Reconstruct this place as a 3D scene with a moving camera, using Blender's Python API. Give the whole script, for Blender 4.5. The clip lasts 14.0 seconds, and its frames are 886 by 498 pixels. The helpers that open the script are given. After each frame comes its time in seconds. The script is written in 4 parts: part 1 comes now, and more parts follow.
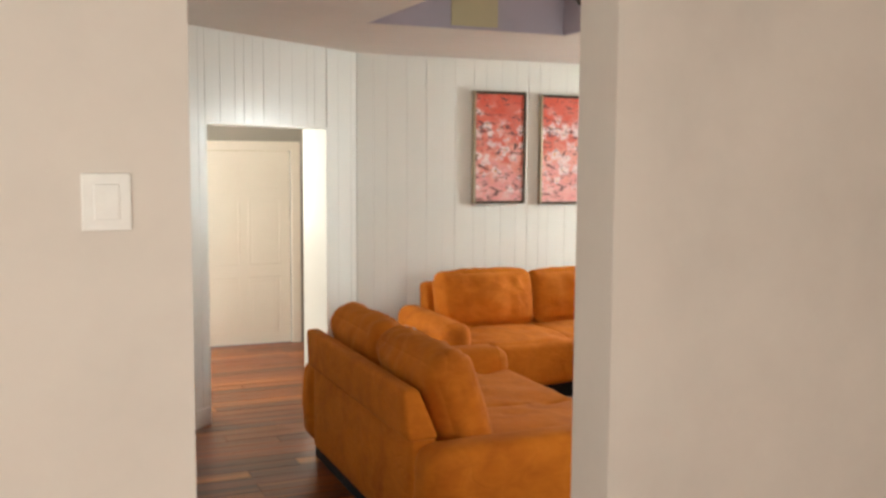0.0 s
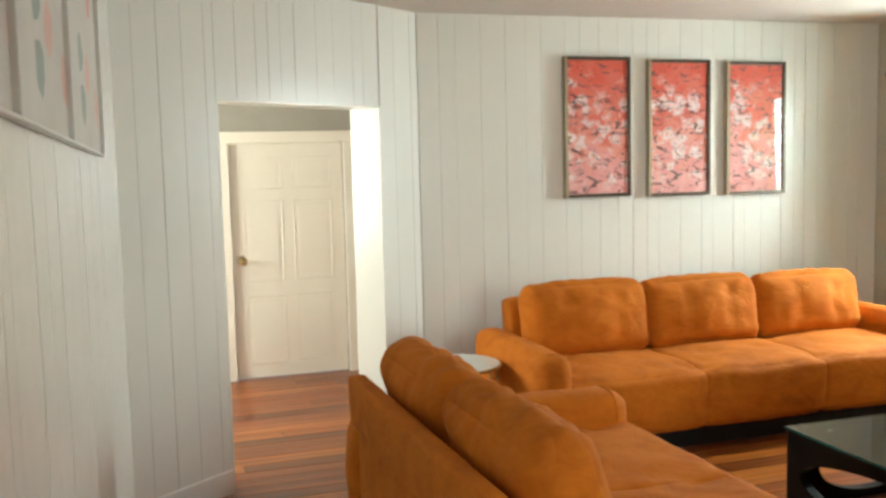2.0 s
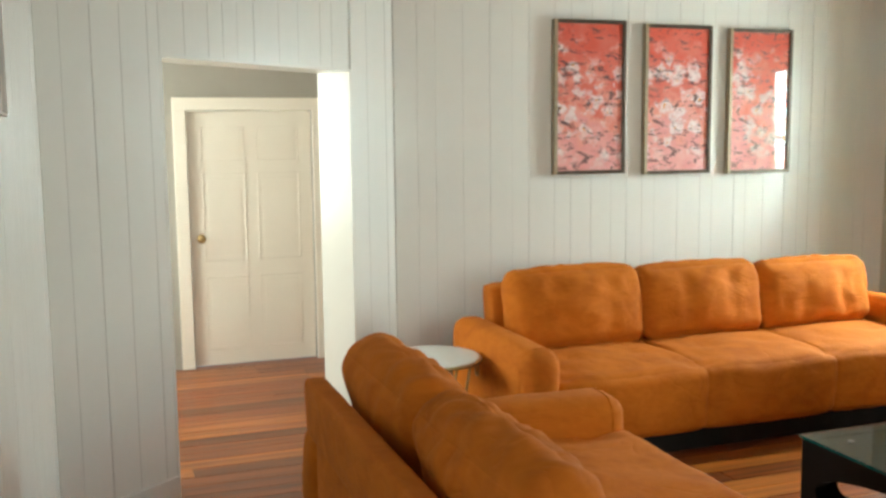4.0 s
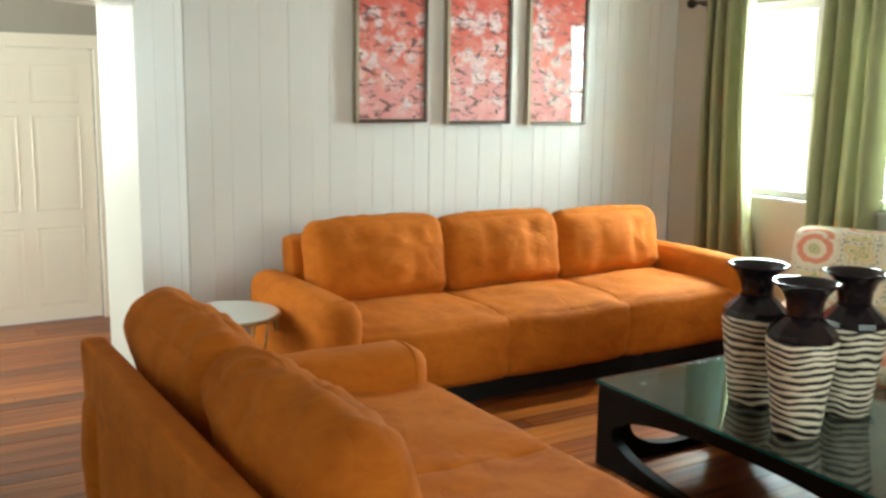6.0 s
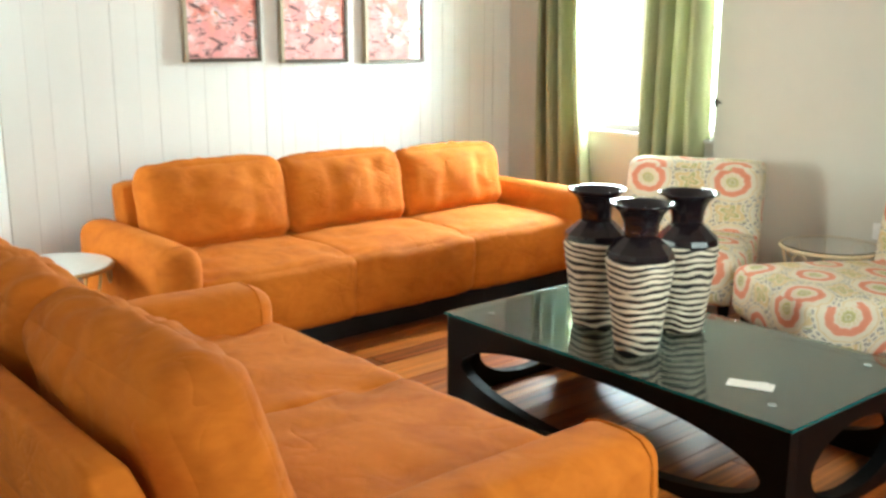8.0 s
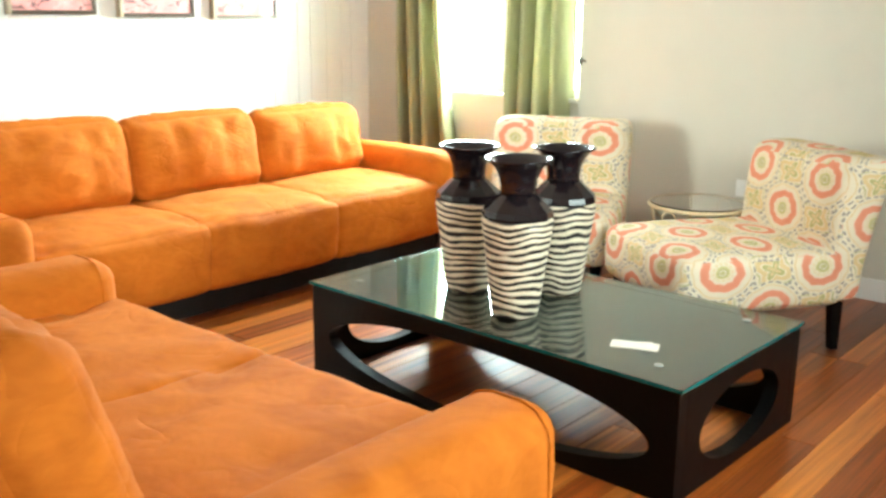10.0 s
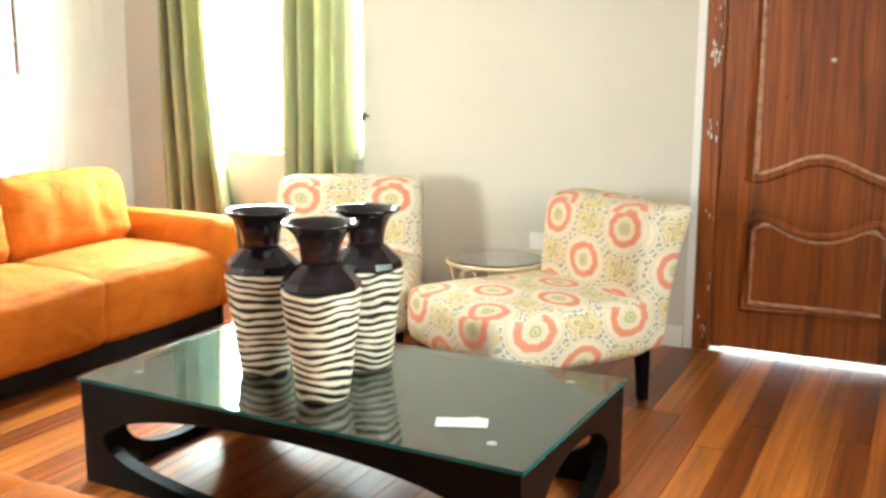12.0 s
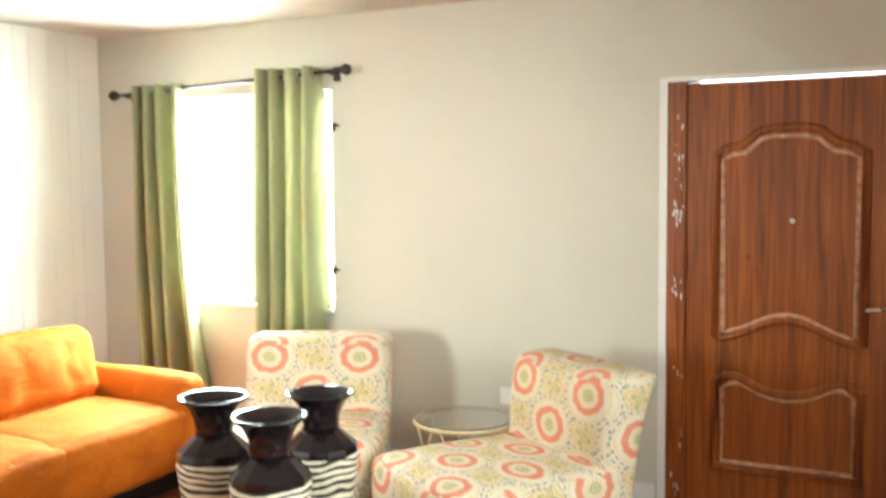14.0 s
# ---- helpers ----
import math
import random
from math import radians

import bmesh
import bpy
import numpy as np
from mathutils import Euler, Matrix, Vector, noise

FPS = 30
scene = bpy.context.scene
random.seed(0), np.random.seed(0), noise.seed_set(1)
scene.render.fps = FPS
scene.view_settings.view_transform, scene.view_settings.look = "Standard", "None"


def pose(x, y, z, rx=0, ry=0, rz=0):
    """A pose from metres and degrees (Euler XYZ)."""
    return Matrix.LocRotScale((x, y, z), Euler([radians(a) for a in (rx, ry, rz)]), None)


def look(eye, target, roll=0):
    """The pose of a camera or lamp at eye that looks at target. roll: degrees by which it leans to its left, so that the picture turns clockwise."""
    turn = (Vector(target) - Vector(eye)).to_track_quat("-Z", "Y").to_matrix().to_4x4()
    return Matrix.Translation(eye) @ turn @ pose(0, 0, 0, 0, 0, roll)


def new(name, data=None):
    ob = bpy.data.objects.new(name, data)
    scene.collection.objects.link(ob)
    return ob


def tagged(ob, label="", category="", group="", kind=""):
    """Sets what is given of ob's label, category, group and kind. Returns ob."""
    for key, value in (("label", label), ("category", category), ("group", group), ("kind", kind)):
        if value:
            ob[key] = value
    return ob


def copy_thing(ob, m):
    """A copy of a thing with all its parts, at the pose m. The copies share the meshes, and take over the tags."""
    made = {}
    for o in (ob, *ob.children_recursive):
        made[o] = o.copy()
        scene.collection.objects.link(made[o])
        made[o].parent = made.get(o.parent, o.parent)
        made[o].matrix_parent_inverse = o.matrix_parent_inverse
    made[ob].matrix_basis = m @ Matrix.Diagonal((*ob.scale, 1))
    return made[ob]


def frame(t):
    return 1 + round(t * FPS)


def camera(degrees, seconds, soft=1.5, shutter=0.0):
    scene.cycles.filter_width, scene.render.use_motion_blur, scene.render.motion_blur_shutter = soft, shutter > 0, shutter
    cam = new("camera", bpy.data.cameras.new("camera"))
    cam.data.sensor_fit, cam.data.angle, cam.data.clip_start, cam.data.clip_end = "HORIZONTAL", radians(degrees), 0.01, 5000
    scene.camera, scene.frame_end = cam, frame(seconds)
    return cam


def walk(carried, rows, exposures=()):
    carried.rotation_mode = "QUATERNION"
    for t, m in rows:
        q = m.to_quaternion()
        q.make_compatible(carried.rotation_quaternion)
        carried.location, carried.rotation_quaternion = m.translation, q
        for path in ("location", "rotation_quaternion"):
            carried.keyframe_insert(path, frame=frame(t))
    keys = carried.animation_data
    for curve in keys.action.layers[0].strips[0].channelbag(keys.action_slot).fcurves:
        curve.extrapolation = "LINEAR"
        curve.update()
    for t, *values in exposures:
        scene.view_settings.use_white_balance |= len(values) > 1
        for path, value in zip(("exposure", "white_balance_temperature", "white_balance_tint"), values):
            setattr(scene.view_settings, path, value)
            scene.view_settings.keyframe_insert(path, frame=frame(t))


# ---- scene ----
# camera: seconds, x, y, z, yaw, pitch, roll
cam = camera(49.5, 14.0, soft=2.8, shutter=0.4)
PATH = [
    (0, -0.120, -0.669, 1.749, -23.03, -5.61, -0.38),
    (0.5, 0.043, -0.276, 1.744, -22.75, -6.20, 0.01),
    (1, 0.185, 0.090, 1.727, -21.56, -6.63, 0.41),
    (1.5, 0.386, 0.463, 1.676, -18.22, -6.76, -0.76),
    (2, 0.432, 0.773, 1.635, -18.55, -5.45, 1.41),
    (4.5, 0.651, 1.333, 1.608, -20.81, -7.49, -0.17),
    (5, 0.663, 1.382, 1.605, -24.61, -8.22, -0.28),
    (5.5, 0.692, 1.396, 1.589, -28.40, -8.89, -0.57),
    (6, 0.698, 1.420, 1.561, -31.32, -9.57, -0.76),
    (6.5, 0.709, 1.420, 1.541, -33.38, -10.68, -0.56),
    (7, 0.732, 1.436, 1.511, -35.73, -11.46, -0.12),
    (7.5, 0.741, 1.443, 1.498, -38.41, -12.14, 0.01),
    (8, 0.738, 1.457, 1.485, -40.74, -12.41, -0.05),
    (10.5, 0.958, 1.772, 1.377, -52.62, -13.64, -0.44),
    (11, 1.032, 1.888, 1.370, -56.54, -12.60, -0.06),
    (11.5, 1.059, 1.916, 1.368, -59.85, -11.43, 0.19),
    (12, 1.100, 1.937, 1.361, -63.25, -10.54, -0.09),
    (12.5, 1.147, 1.947, 1.368, -65.54, -9.50, 0.10),
    (13, 1.156, 1.950, 1.400, -66.93, -7.51, 0.51),
    (13.5, 1.182, 1.883, 1.477, -65.97, -6.50, 0.31),
    (14, 1.183, 1.827, 1.606, -63.63, -4.08, 0.48),
]
EXPOSURES = [(0.0, -0.34, 6450, 3), (2.0, -0.26, 6250, -6), (5.5, -0.38, 5950, -9), (6.5, -0.06, 5850, -10), (8.0, 0.44, 5750, -9), (10.5, 1.02, 5800, -10), (12.0, 1.14, 5850, -7), (14.0, 0.96, 5850, -6)]
walk(cam, [(t, pose(x, y, z, 90 + pitch, roll, yaw)) for t, x, y, z, yaw, pitch, roll in PATH], EXPOSURES)

# ---- plan, in metres ----
X_E, Y_N, CEIL = 5.785, 6.558, 2.53
DG0, DG1 = Vector((0.42, 5.17, 0)), Vector((2.215, 6.558, 0))      # slanted wall with the passage
LW0, LW1 = Vector((0.17, 1.33, 0)), Vector((0.42, 5.17, 0))        # west wall
Y_S0, Y_S1 = 1.17, 1.33                                            # wall with the entry doorway
ENTRY = (0.15, 1.08)
WIN_Y, WIN_Z = (4.80, 6.02), (0.88, 2.12)
DOOR_Y, DOOR_Z = (1.84, 2.90), 2.05

# ---- light ----
world = bpy.data.worlds.new("sky")
scene.world = world
world.use_nodes = True
wn = world.node_tree.nodes
sky = wn.new("ShaderNodeTexSky")
sky.sky_type, sky.sun_disc = "NISHITA", False
sky.sun_elevation, sky.sun_rotation = radians(48), radians(60)
world.node_tree.links.new(sky.outputs[0], wn["Background"].inputs[0])
wn["Background"].inputs[1].default_value = 0.15


def lamp(name, kind, m, energy, color, sx=0.0, sy=0.0, angle=0.0):
    data = bpy.data.lights.new(name, kind)
    data.energy, data.color = energy, color
    if kind == "AREA":
        data.shape, data.size, data.size_y = "RECTANGLE", sx, sy
    else:
        data.angle = angle
    ob = new(name, data)
    ob.matrix_world = m
    return ob


lamp("sun", "SUN", look((12, 12, 14), (3, 5, 1)), 2.5, (1.0, 0.95, 0.88), angle=radians(3))
lamp("window_daylight", "AREA", look((X_E + 0.30, sum(WIN_Y) / 2, sum(WIN_Z) / 2), (2.2, sum(WIN_Y) / 2 - 0.4, 0.3)), 360, (0.95, 0.98, 1.0), 1.45, 1.5)
lamp("high_daylight", "AREA", look((X_E + 0.85, 5.45, 2.35), (2.2, 4.4, 0.3)), 290, (0.97, 0.98, 1.0), 1.7, 1.3)
# added fill lamp for the hall, set in an unseen west window
lamp("hall_fill", "AREA", look((-1.15, -1.6, 1.5), (0.5, 1.2, 1.1)), 100, (1.0, 0.93, 0.86), 1.15, 1.15)
# added fill lamp at an unseen south window, for loveseat and chairs
lamp("south_fill", "AREA", look((3.2, Y_S0 - 0.08, 1.55), (3.0, 3.2, 0.5)), 52, (1.0, 0.96, 0.90), 1.15, 1.15).data.spread = radians(160)
# added lamp brightening the lobby from a window out of view
lamp("lobby_fill", "AREA", look((-0.95, 7.0, 1.5), (2.0, 7.3, 1.0)), 165, (1.0, 0.95, 0.86), 1.2, 1.2)


# ---- node materials ----
class Nodes:
    def __init__(self, name, rough=0.5, metal=0.0, spec=0.5):
        self.mat = bpy.data.materials.new(name)
        self.mat.use_nodes = True
        self.t = self.mat.node_tree
        self.b = self.t.nodes["Principled BSDF"]
        self.b.inputs["Roughness"].default_value = rough
        self.b.inputs["Metallic"].default_value = metal
        self.b.inputs["Specular IOR Level"].default_value = spec

    def n(self, kind, **values):
        node = self.t.nodes.new("ShaderNode" + kind)
        for key, value in values.items():
            node.inputs[key.replace("_", " ")].default_value = value
        return node

    def link(self, a, b):
        self.t.links.new(a, b)

    def coords(self, scale=(1, 1, 1), kind="Object", rot=(0, 0, 0)):
        tc, mp = self.n("TexCoord"), self.n("Mapping")
        mp.inputs["Scale"].default_value = scale
        mp.inputs["Rotation"].default_value = rot
        self.link(tc.outputs[kind], mp.inputs["Vector"])
        return mp.outputs["Vector"]

    def noise(self, vec, scale, detail=4.0, rough=0.6, distort=0.0):
        nz = self.n("TexNoise", Scale=scale, Detail=detail, Roughness=rough, Distortion=distort)
        self.link(vec, nz.inputs["Vector"])
        return nz.outputs["Fac"]

    def ramp(self, fac, stops, hard=False):
        r = self.n("ValToRGB")
        if hard:
            r.color_ramp.interpolation = "CONSTANT"
        e = r.color_ramp.elements
        while len(e) < len(stops):
            e.new(0.5)
        for el, (p, c) in zip(e, stops):
            el.position, el.color = p, (*c, 1)
        self.link(fac, r.inputs["Fac"])
        return r.outputs["Color"]

    def math(self, op, a, b=None):
        m = self.n("Math")
        m.operation = op
        for k, v in ((0, a), (1, b)):
            if v is None:
                continue
            if isinstance(v, (int, float)):
                m.inputs[k].default_value = v
            else:
                self.link(v, m.inputs[k])
        return m.outputs[0]

    def mix(self, fac, a, b, blend="MIX"):
        m = self.n("MixRGB")
        m.blend_type = blend
        for k, v in (("Fac", fac), ("Color1", a), ("Color2", b)):
            if isinstance(v, (int, float)):
                m.inputs[k].default_value = v
            elif isinstance(v, tuple):
                m.inputs[k].default_value = (*v, 1)
            else:
                self.link(v, m.inputs[k])
        return m.outputs["Color"]

    def bump(self, fac, strength, dist=0.01):
        bp = self.n("Bump", Strength=strength, Distance=dist)
        self.link(fac, bp.inputs["Height"])
        self.link(bp.outputs["Normal"], self.b.inputs["Normal"])

    def color(self, c):
        if isinstance(c, tuple):
            self.b.inputs["Base Color"].default_value = (*c, 1)
        else:
            self.link(c, self.b.inputs["Base Color"])

    def rough(self, fac, lo, hi):
        mr = self.n("MapRange")
        mr.inputs["To Min"].default_value, mr.inputs["To Max"].default_value = lo, hi
        self.link(fac, mr.inputs["Value"])
        self.link(mr.outputs[0], self.b.inputs["Roughness"])


def paint(name, base, rough, grain=0.03, bump=0.08, dirt=0.05):
    m = Nodes(name, rough)
    v = m.coords()
    dark = tuple(c * (1 - dirt * 2.5) for c in base)
    lite = tuple(min(1, c * (1 + grain)) for c in base)
    big = m.noise(v, 1.1, 5, 0.65)
    c = m.ramp(big, [(0.25, dark), (0.5, base), (0.8, lite)])
    fine = m.noise(v, 60, 3)
    m.color(m.mix(grain * 2, c, m.ramp(fine, [(0.3, dark), (0.7, lite)])))
    m.rough(m.noise(v, 5, 4), rough * 0.8, min(1, rough * 1.25))
    m.bump(m.noise(v, 22, 4), bump, 0.004)
    return m.mat


M_BOARD = paint("white_gloss_paint", (0.81, 0.795, 0.745), 0.23, bump=0.12, dirt=0.02)
M_EAST = paint("grey_beige_wall_paint", (0.62, 0.595, 0.515), 0.55, dirt=0.03)
M_HALL = paint("beige_hall_paint", (0.72, 0.66, 0.60), 0.7, dirt=0.05)
M_TRIM = paint("white_trim_paint", (0.82, 0.81, 0.78), 0.32, dirt=0.02)
M_CEIL = paint("ceiling_paint", (0.66, 0.60, 0.54), 0.7, dirt=0.03)
M_CREAM = paint("cream_door_paint", (0.84, 0.76, 0.67), 0.38, dirt=0.02)
M_LILAC = paint("lilac_ceiling_paint", (0.42, 0.38, 0.44), 0.6)
M_OCHRE = paint("ochre_ceiling_paint", (0.52, 0.45, 0.28), 0.6)


def plank_material():
    m = Nodes("stained_wood_planks", 0.28)
    oi = m.n("ObjectInfo")
    geo = m.n("NewGeometry")
    rnd = m.math("FRACT", m.math("ADD", oi.outputs["Random"], geo.outputs["Random Per Island"]))
    add = m.n("VectorMath")
    v = m.coords()
    comb = m.n("CombineXYZ")
    m.link(m.math("MULTIPLY", rnd, 37.0), comb.inputs[0])
    m.link(m.math("MULTIPLY", rnd, 91.0), comb.inputs[2])
    m.link(v, add.inputs[0])
    m.link(comb.outputs[0], add.inputs[1])
    mp = m.n("Mapping")
    mp.inputs["Scale"].default_value = (0.38, 13.0, 1.0)
    m.link(add.outputs[0], mp.inputs["Vector"])
    grain = m.noise(mp.outputs["Vector"], 1.6, 6, 0.6, 0.35)
    mp2 = m.n("Mapping")
    mp2.inputs["Scale"].default_value = (1.4, 90.0, 1.0)
    m.link(add.outputs[0], mp2.inputs["Vector"])
    fine = m.noise(mp2.outputs["Vector"], 2.0, 4)
    tone = m.ramp(rnd, [(0.0, (0.075, 0.026, 0.011)), (0.2, (0.22, 0.080, 0.024)), (0.45, (0.40, 0.175, 0.045)), (0.66, (0.68, 0.40, 0.13)), (0.84, (0.30, 0.100, 0.028)), (1.0, (0.10, 0.034, 0.014))])
    streak = m.ramp(grain, [(0.34, (0.20, 0.14, 0.11)), (0.5, (0.86, 0.80, 0.74)), (0.68, (1.45, 1.45, 1.3))])
    c = m.mix(1.0, tone, streak, "MULTIPLY")
    c = m.mix(0.35, c, m.ramp(fine, [(0.3, (0.04, 0.015, 0.008)), (0.7, (0.42, 0.165, 0.045))]))
    m.color(m.mix(1.0, c, (0.95, 0.60, 0.34), "MULTIPLY"))
    m.rough(m.noise(v, 5, 2), 0.26, 0.36)
    return m.mat


M_PLANK = plank_material()


def velvet(name, base, dark, lite):
    m = Nodes(name, 0.85, spec=0.2)
    v = m.coords()
    big = m.noise(v, 5.0, 3, 0.5, 0.8)
    brush = m.noise(m.coords((1.0, 1.0, 2.0)), 11, 3, 0.55, 1.5)
    c = m.ramp(big, [(0.15, dark), (0.5, base), (0.85, lite)])
    m.color(m.mix(0.22, c, m.ramp(brush, [(0.3, dark), (0.7, lite)])))
    m.b.inputs["Sheen Weight"].default_value = 0.06
    m.b.inputs["Sheen Roughness"].default_value = 0.45
    m.b.inputs["Sheen Tint"].default_value = (1.0, 0.55, 0.15, 1)
    # sharp folds where a stretched noise crosses its middle, in some places only
    fold = m.noise(m.coords((1.0, 1.0, 1.6), rot=(0.4, 0.3, 0.5)), 4.2, 2, 0.5, 1.1)
    ridge = m.math("POWER", m.math("SUBTRACT", 1.0, m.math("ABSOLUTE", m.math("MULTIPLY", m.math("SUBTRACT", fold, 0.5), 4.0))), 5.0)
    ridge = m.math("MAXIMUM", ridge, 0.0)
    where = m.ramp(m.noise(v, 3.1, 2), [(0.45, (0, 0, 0)), (0.62, (1, 1, 1))])
    soft = m.noise(m.coords((1.0, 1.0, 2.2)), 6.0, 2, 0.5, 1.2)
    nap = m.noise(v, 190, 2)
    h = m.math("SUBTRACT", m.math("MULTIPLY", soft, 0.5), m.math("MULTIPLY", m.math("MULTIPLY", ridge, where), 0.24))
    m.bump(m.math("ADD", h, m.math("MULTIPLY", nap, 0.03)), 0.40, 0.024)
    return m.mat


M_VELVET = velvet("orange_velvet", (0.53, 0.150, 0.010), (0.36, 0.088, 0.006), (0.63, 0.190, 0.017))


def plain(name, base, rough=0.5, metal=0.0, spec=0.5, vary=0.15, scale=30, bump=0.05):
    m = Nodes(name, rough, metal, spec)
    v = m.coords()
    f = m.noise(v, scale, 4)
    m.color(m.ramp(f, [(0.3, tuple(c * (1 - vary) for c in base)), (0.7, tuple(min(1, c * (1 + vary)) for c in base))]))
    m.rough(m.noise(v, scale * 0.4, 4), rough * 0.8, min(1, rough * 1.2))
    if bump:
        m.bump(f, bump, 0.003)
    return m.mat


M_BLACK = plain("black_lacquer", (0.003, 0.0028, 0.0028), 0.40, spec=0.10, vary=0.05, bump=0.0)
M_TABLETOP = plain("dark_table_top", (0.007, 0.008, 0.008), 0.5, spec=0.2, vary=0.05, scale=4, bump=0.0)
M_UNDERBLACK = plain("flat_black", (0.008, 0.007, 0.006), 0.9)
M_GLAZE = plain("black_glaze", (0.012, 0.008, 0.010), 0.13, spec=0.4, bump=0.0)
M_STEEL = plain("brushed_steel", (0.62, 0.58, 0.50), 0.28, 1.0)
M_BRASS = plain("aged_brass", (0.42, 0.30, 0.14), 0.35, 1.0)
M_GOLD = plain("gold_paint_metal", (0.70, 0.57, 0.36), 0.45, 0.25)
M_BRONZE = plain("dark_bronze", (0.06, 0.045, 0.035), 0.35, 0.8)
M_PLASTIC = plain("white_plastic", (0.88, 0.87, 0.84), 0.25, vary=0.03, bump=0)
M_FRAME = plain("dark_bronze_frame", (0.10, 0.075, 0.055), 0.35, 0.6)
M_PALEBRONZE = plain("pale_bronze_frame", (0.36, 0.29, 0.20), 0.35, 0.6)
M_PAD = plain("clear_rubber", (0.30, 0.35, 0.33), 0.3, bump=0)
M_PAPER = plain("paper", (0.80, 0.77, 0.70), 0.8, vary=0.04)
M_WALLCAP = plain("masonry", (0.5, 0.48, 0.45), 0.9)


def glass(name, tint, rough=0.02, ior=1.45):
    m = Nodes(name, rough)
    m.color(tint)
    m.b.inputs["Transmission Weight"].default_value = 1.0
    m.b.inputs["IOR"].default_value = ior
    return m.mat




def pane_glass():
    """Thin clear sheet: light goes straight through, with a faint mirror on top."""
    m = Nodes("window_glass", 0.02)
    tr, gl, mx = m.n("BsdfTransparent"), m.n("BsdfGlossy", Roughness=0.02), m.n("MixShader")
    tr.inputs["Color"].default_value = (0.96, 0.98, 0.97, 1)
    mx.inputs[0].default_value = 0.05
    m.link(tr.outputs[0], mx.inputs[1])
    m.link(gl.outputs[0], mx.inputs[2])
    m.link(mx.outputs[0], m.t.nodes["Material Output"].inputs["Surface"])
    return m.mat


M_GLASS = pane_glass()
M_CLEARTOP = glass("clear_table_glass", (0.97, 0.98, 0.96), 0.01)
M_TGLASS = glass("green_table_glass", (0.72, 0.90, 0.87), 0.015)
M_TGLASS_EDGE = plain("green_glass_edge", (0.008, 0.10, 0.10), 0.12, vary=0.2, bump=0)


def curtain_material():
    m = Nodes("green_curtain_cloth", 0.75, spec=0.2)
    v = m.coords()
    c = m.ramp(m.noise(v, 3.5, 4), [(0.3, (0.38, 0.375, 0.215)), (0.7, (0.46, 0.45, 0.28))])
    weave = m.noise(m.coords((1, 1, 6)), 160, 2)
    m.color(m.mix(0.2, c, m.ramp(weave, [(0.3, (0.28, 0.30, 0.13)), (0.7, (0.50, 0.52, 0.28))])))
    m.bump(weave, 0.15, 0.002)
    tr = m.n("BsdfTranslucent")
    tr.inputs["Color"].default_value = (0.48, 0.475, 0.32, 1)
    mx = m.n("MixShader")
    mx.inputs[0].default_value = 0.20
    out = m.t.nodes["Material Output"]
    m.link(m.b.outputs[0], mx.inputs[1])
    m.link(tr.outputs[0], mx.inputs[2])
    m.link(mx.outputs[0], out.inputs["Surface"])
    return m.mat


M_CURTAIN = curtain_material()


def door_wood():
    m = Nodes("varnished_brown_door", 0.3)
    v = m.coords()
    mp = m.coords((1, 9, 0.35))
    g = m.noise(mp, 3.0, 6, 0.6, 1.0)
    f = m.noise(m.coords((1, 60, 1.2)), 3, 4)
    c = m.ramp(g, [(0.3, (0.075, 0.017, 0.006)), (0.5, (0.32, 0.080, 0.013)), (0.7, (0.50, 0.145, 0.028))])
    c = m.mix(0.35, c, m.ramp(f, [(0.35, (0.04, 0.01, 0.005)), (0.65, (0.27, 0.075, 0.022))]))
    m.color(c)
    m.rough(m.noise(v, 6, 4), 0.22, 0.42)
    m.bump(f, 0.12, 0.002)
    return m.mat


M_DOOR = door_wood()
# pale colour paints the gloss highlight onto the inner mouldings
M_DOOR_HILITE = plain("highlit_door_moulding", (0.60, 0.34, 0.22), 0.14, vary=0.35)


def zebra():
    m = Nodes("zebra_striped_ceramic", 0.45)
    v = m.coords()
    warp = m.n("TexNoise", Scale=5.0, Detail=1.5, Roughness=0.5)
    m.link(v, warp.inputs["Vector"])
    base = m.n("SeparateXYZ")
    m.link(v, base.inputs[0])
    up = m.math("ADD", base.outputs[2], m.math("MULTIPLY", warp.outputs["Fac"], 0.085))
    thick = m.noise(m.coords((1.0, 1.0, 3.0)), 11, 2)
    s = m.math("SINE", m.math("MULTIPLY", up, 250.0))
    f = m.math("ADD", m.math("ADD", m.math("MULTIPLY", s, 0.5), 0.5), m.math("MULTIPLY", m.math("SUBTRACT", thick, 0.5), 1.7))
    m.color(m.ramp(f, [(0.0, (0.014, 0.011, 0.010)), (0.33, (0.018, 0.013, 0.012)), (0.43, (0.58, 0.50, 0.36)), (1.0, (0.76, 0.69, 0.54))]))
    m.bump(f, 0.4, 0.005)
    return m.mat


M_ZEBRA = zebra()


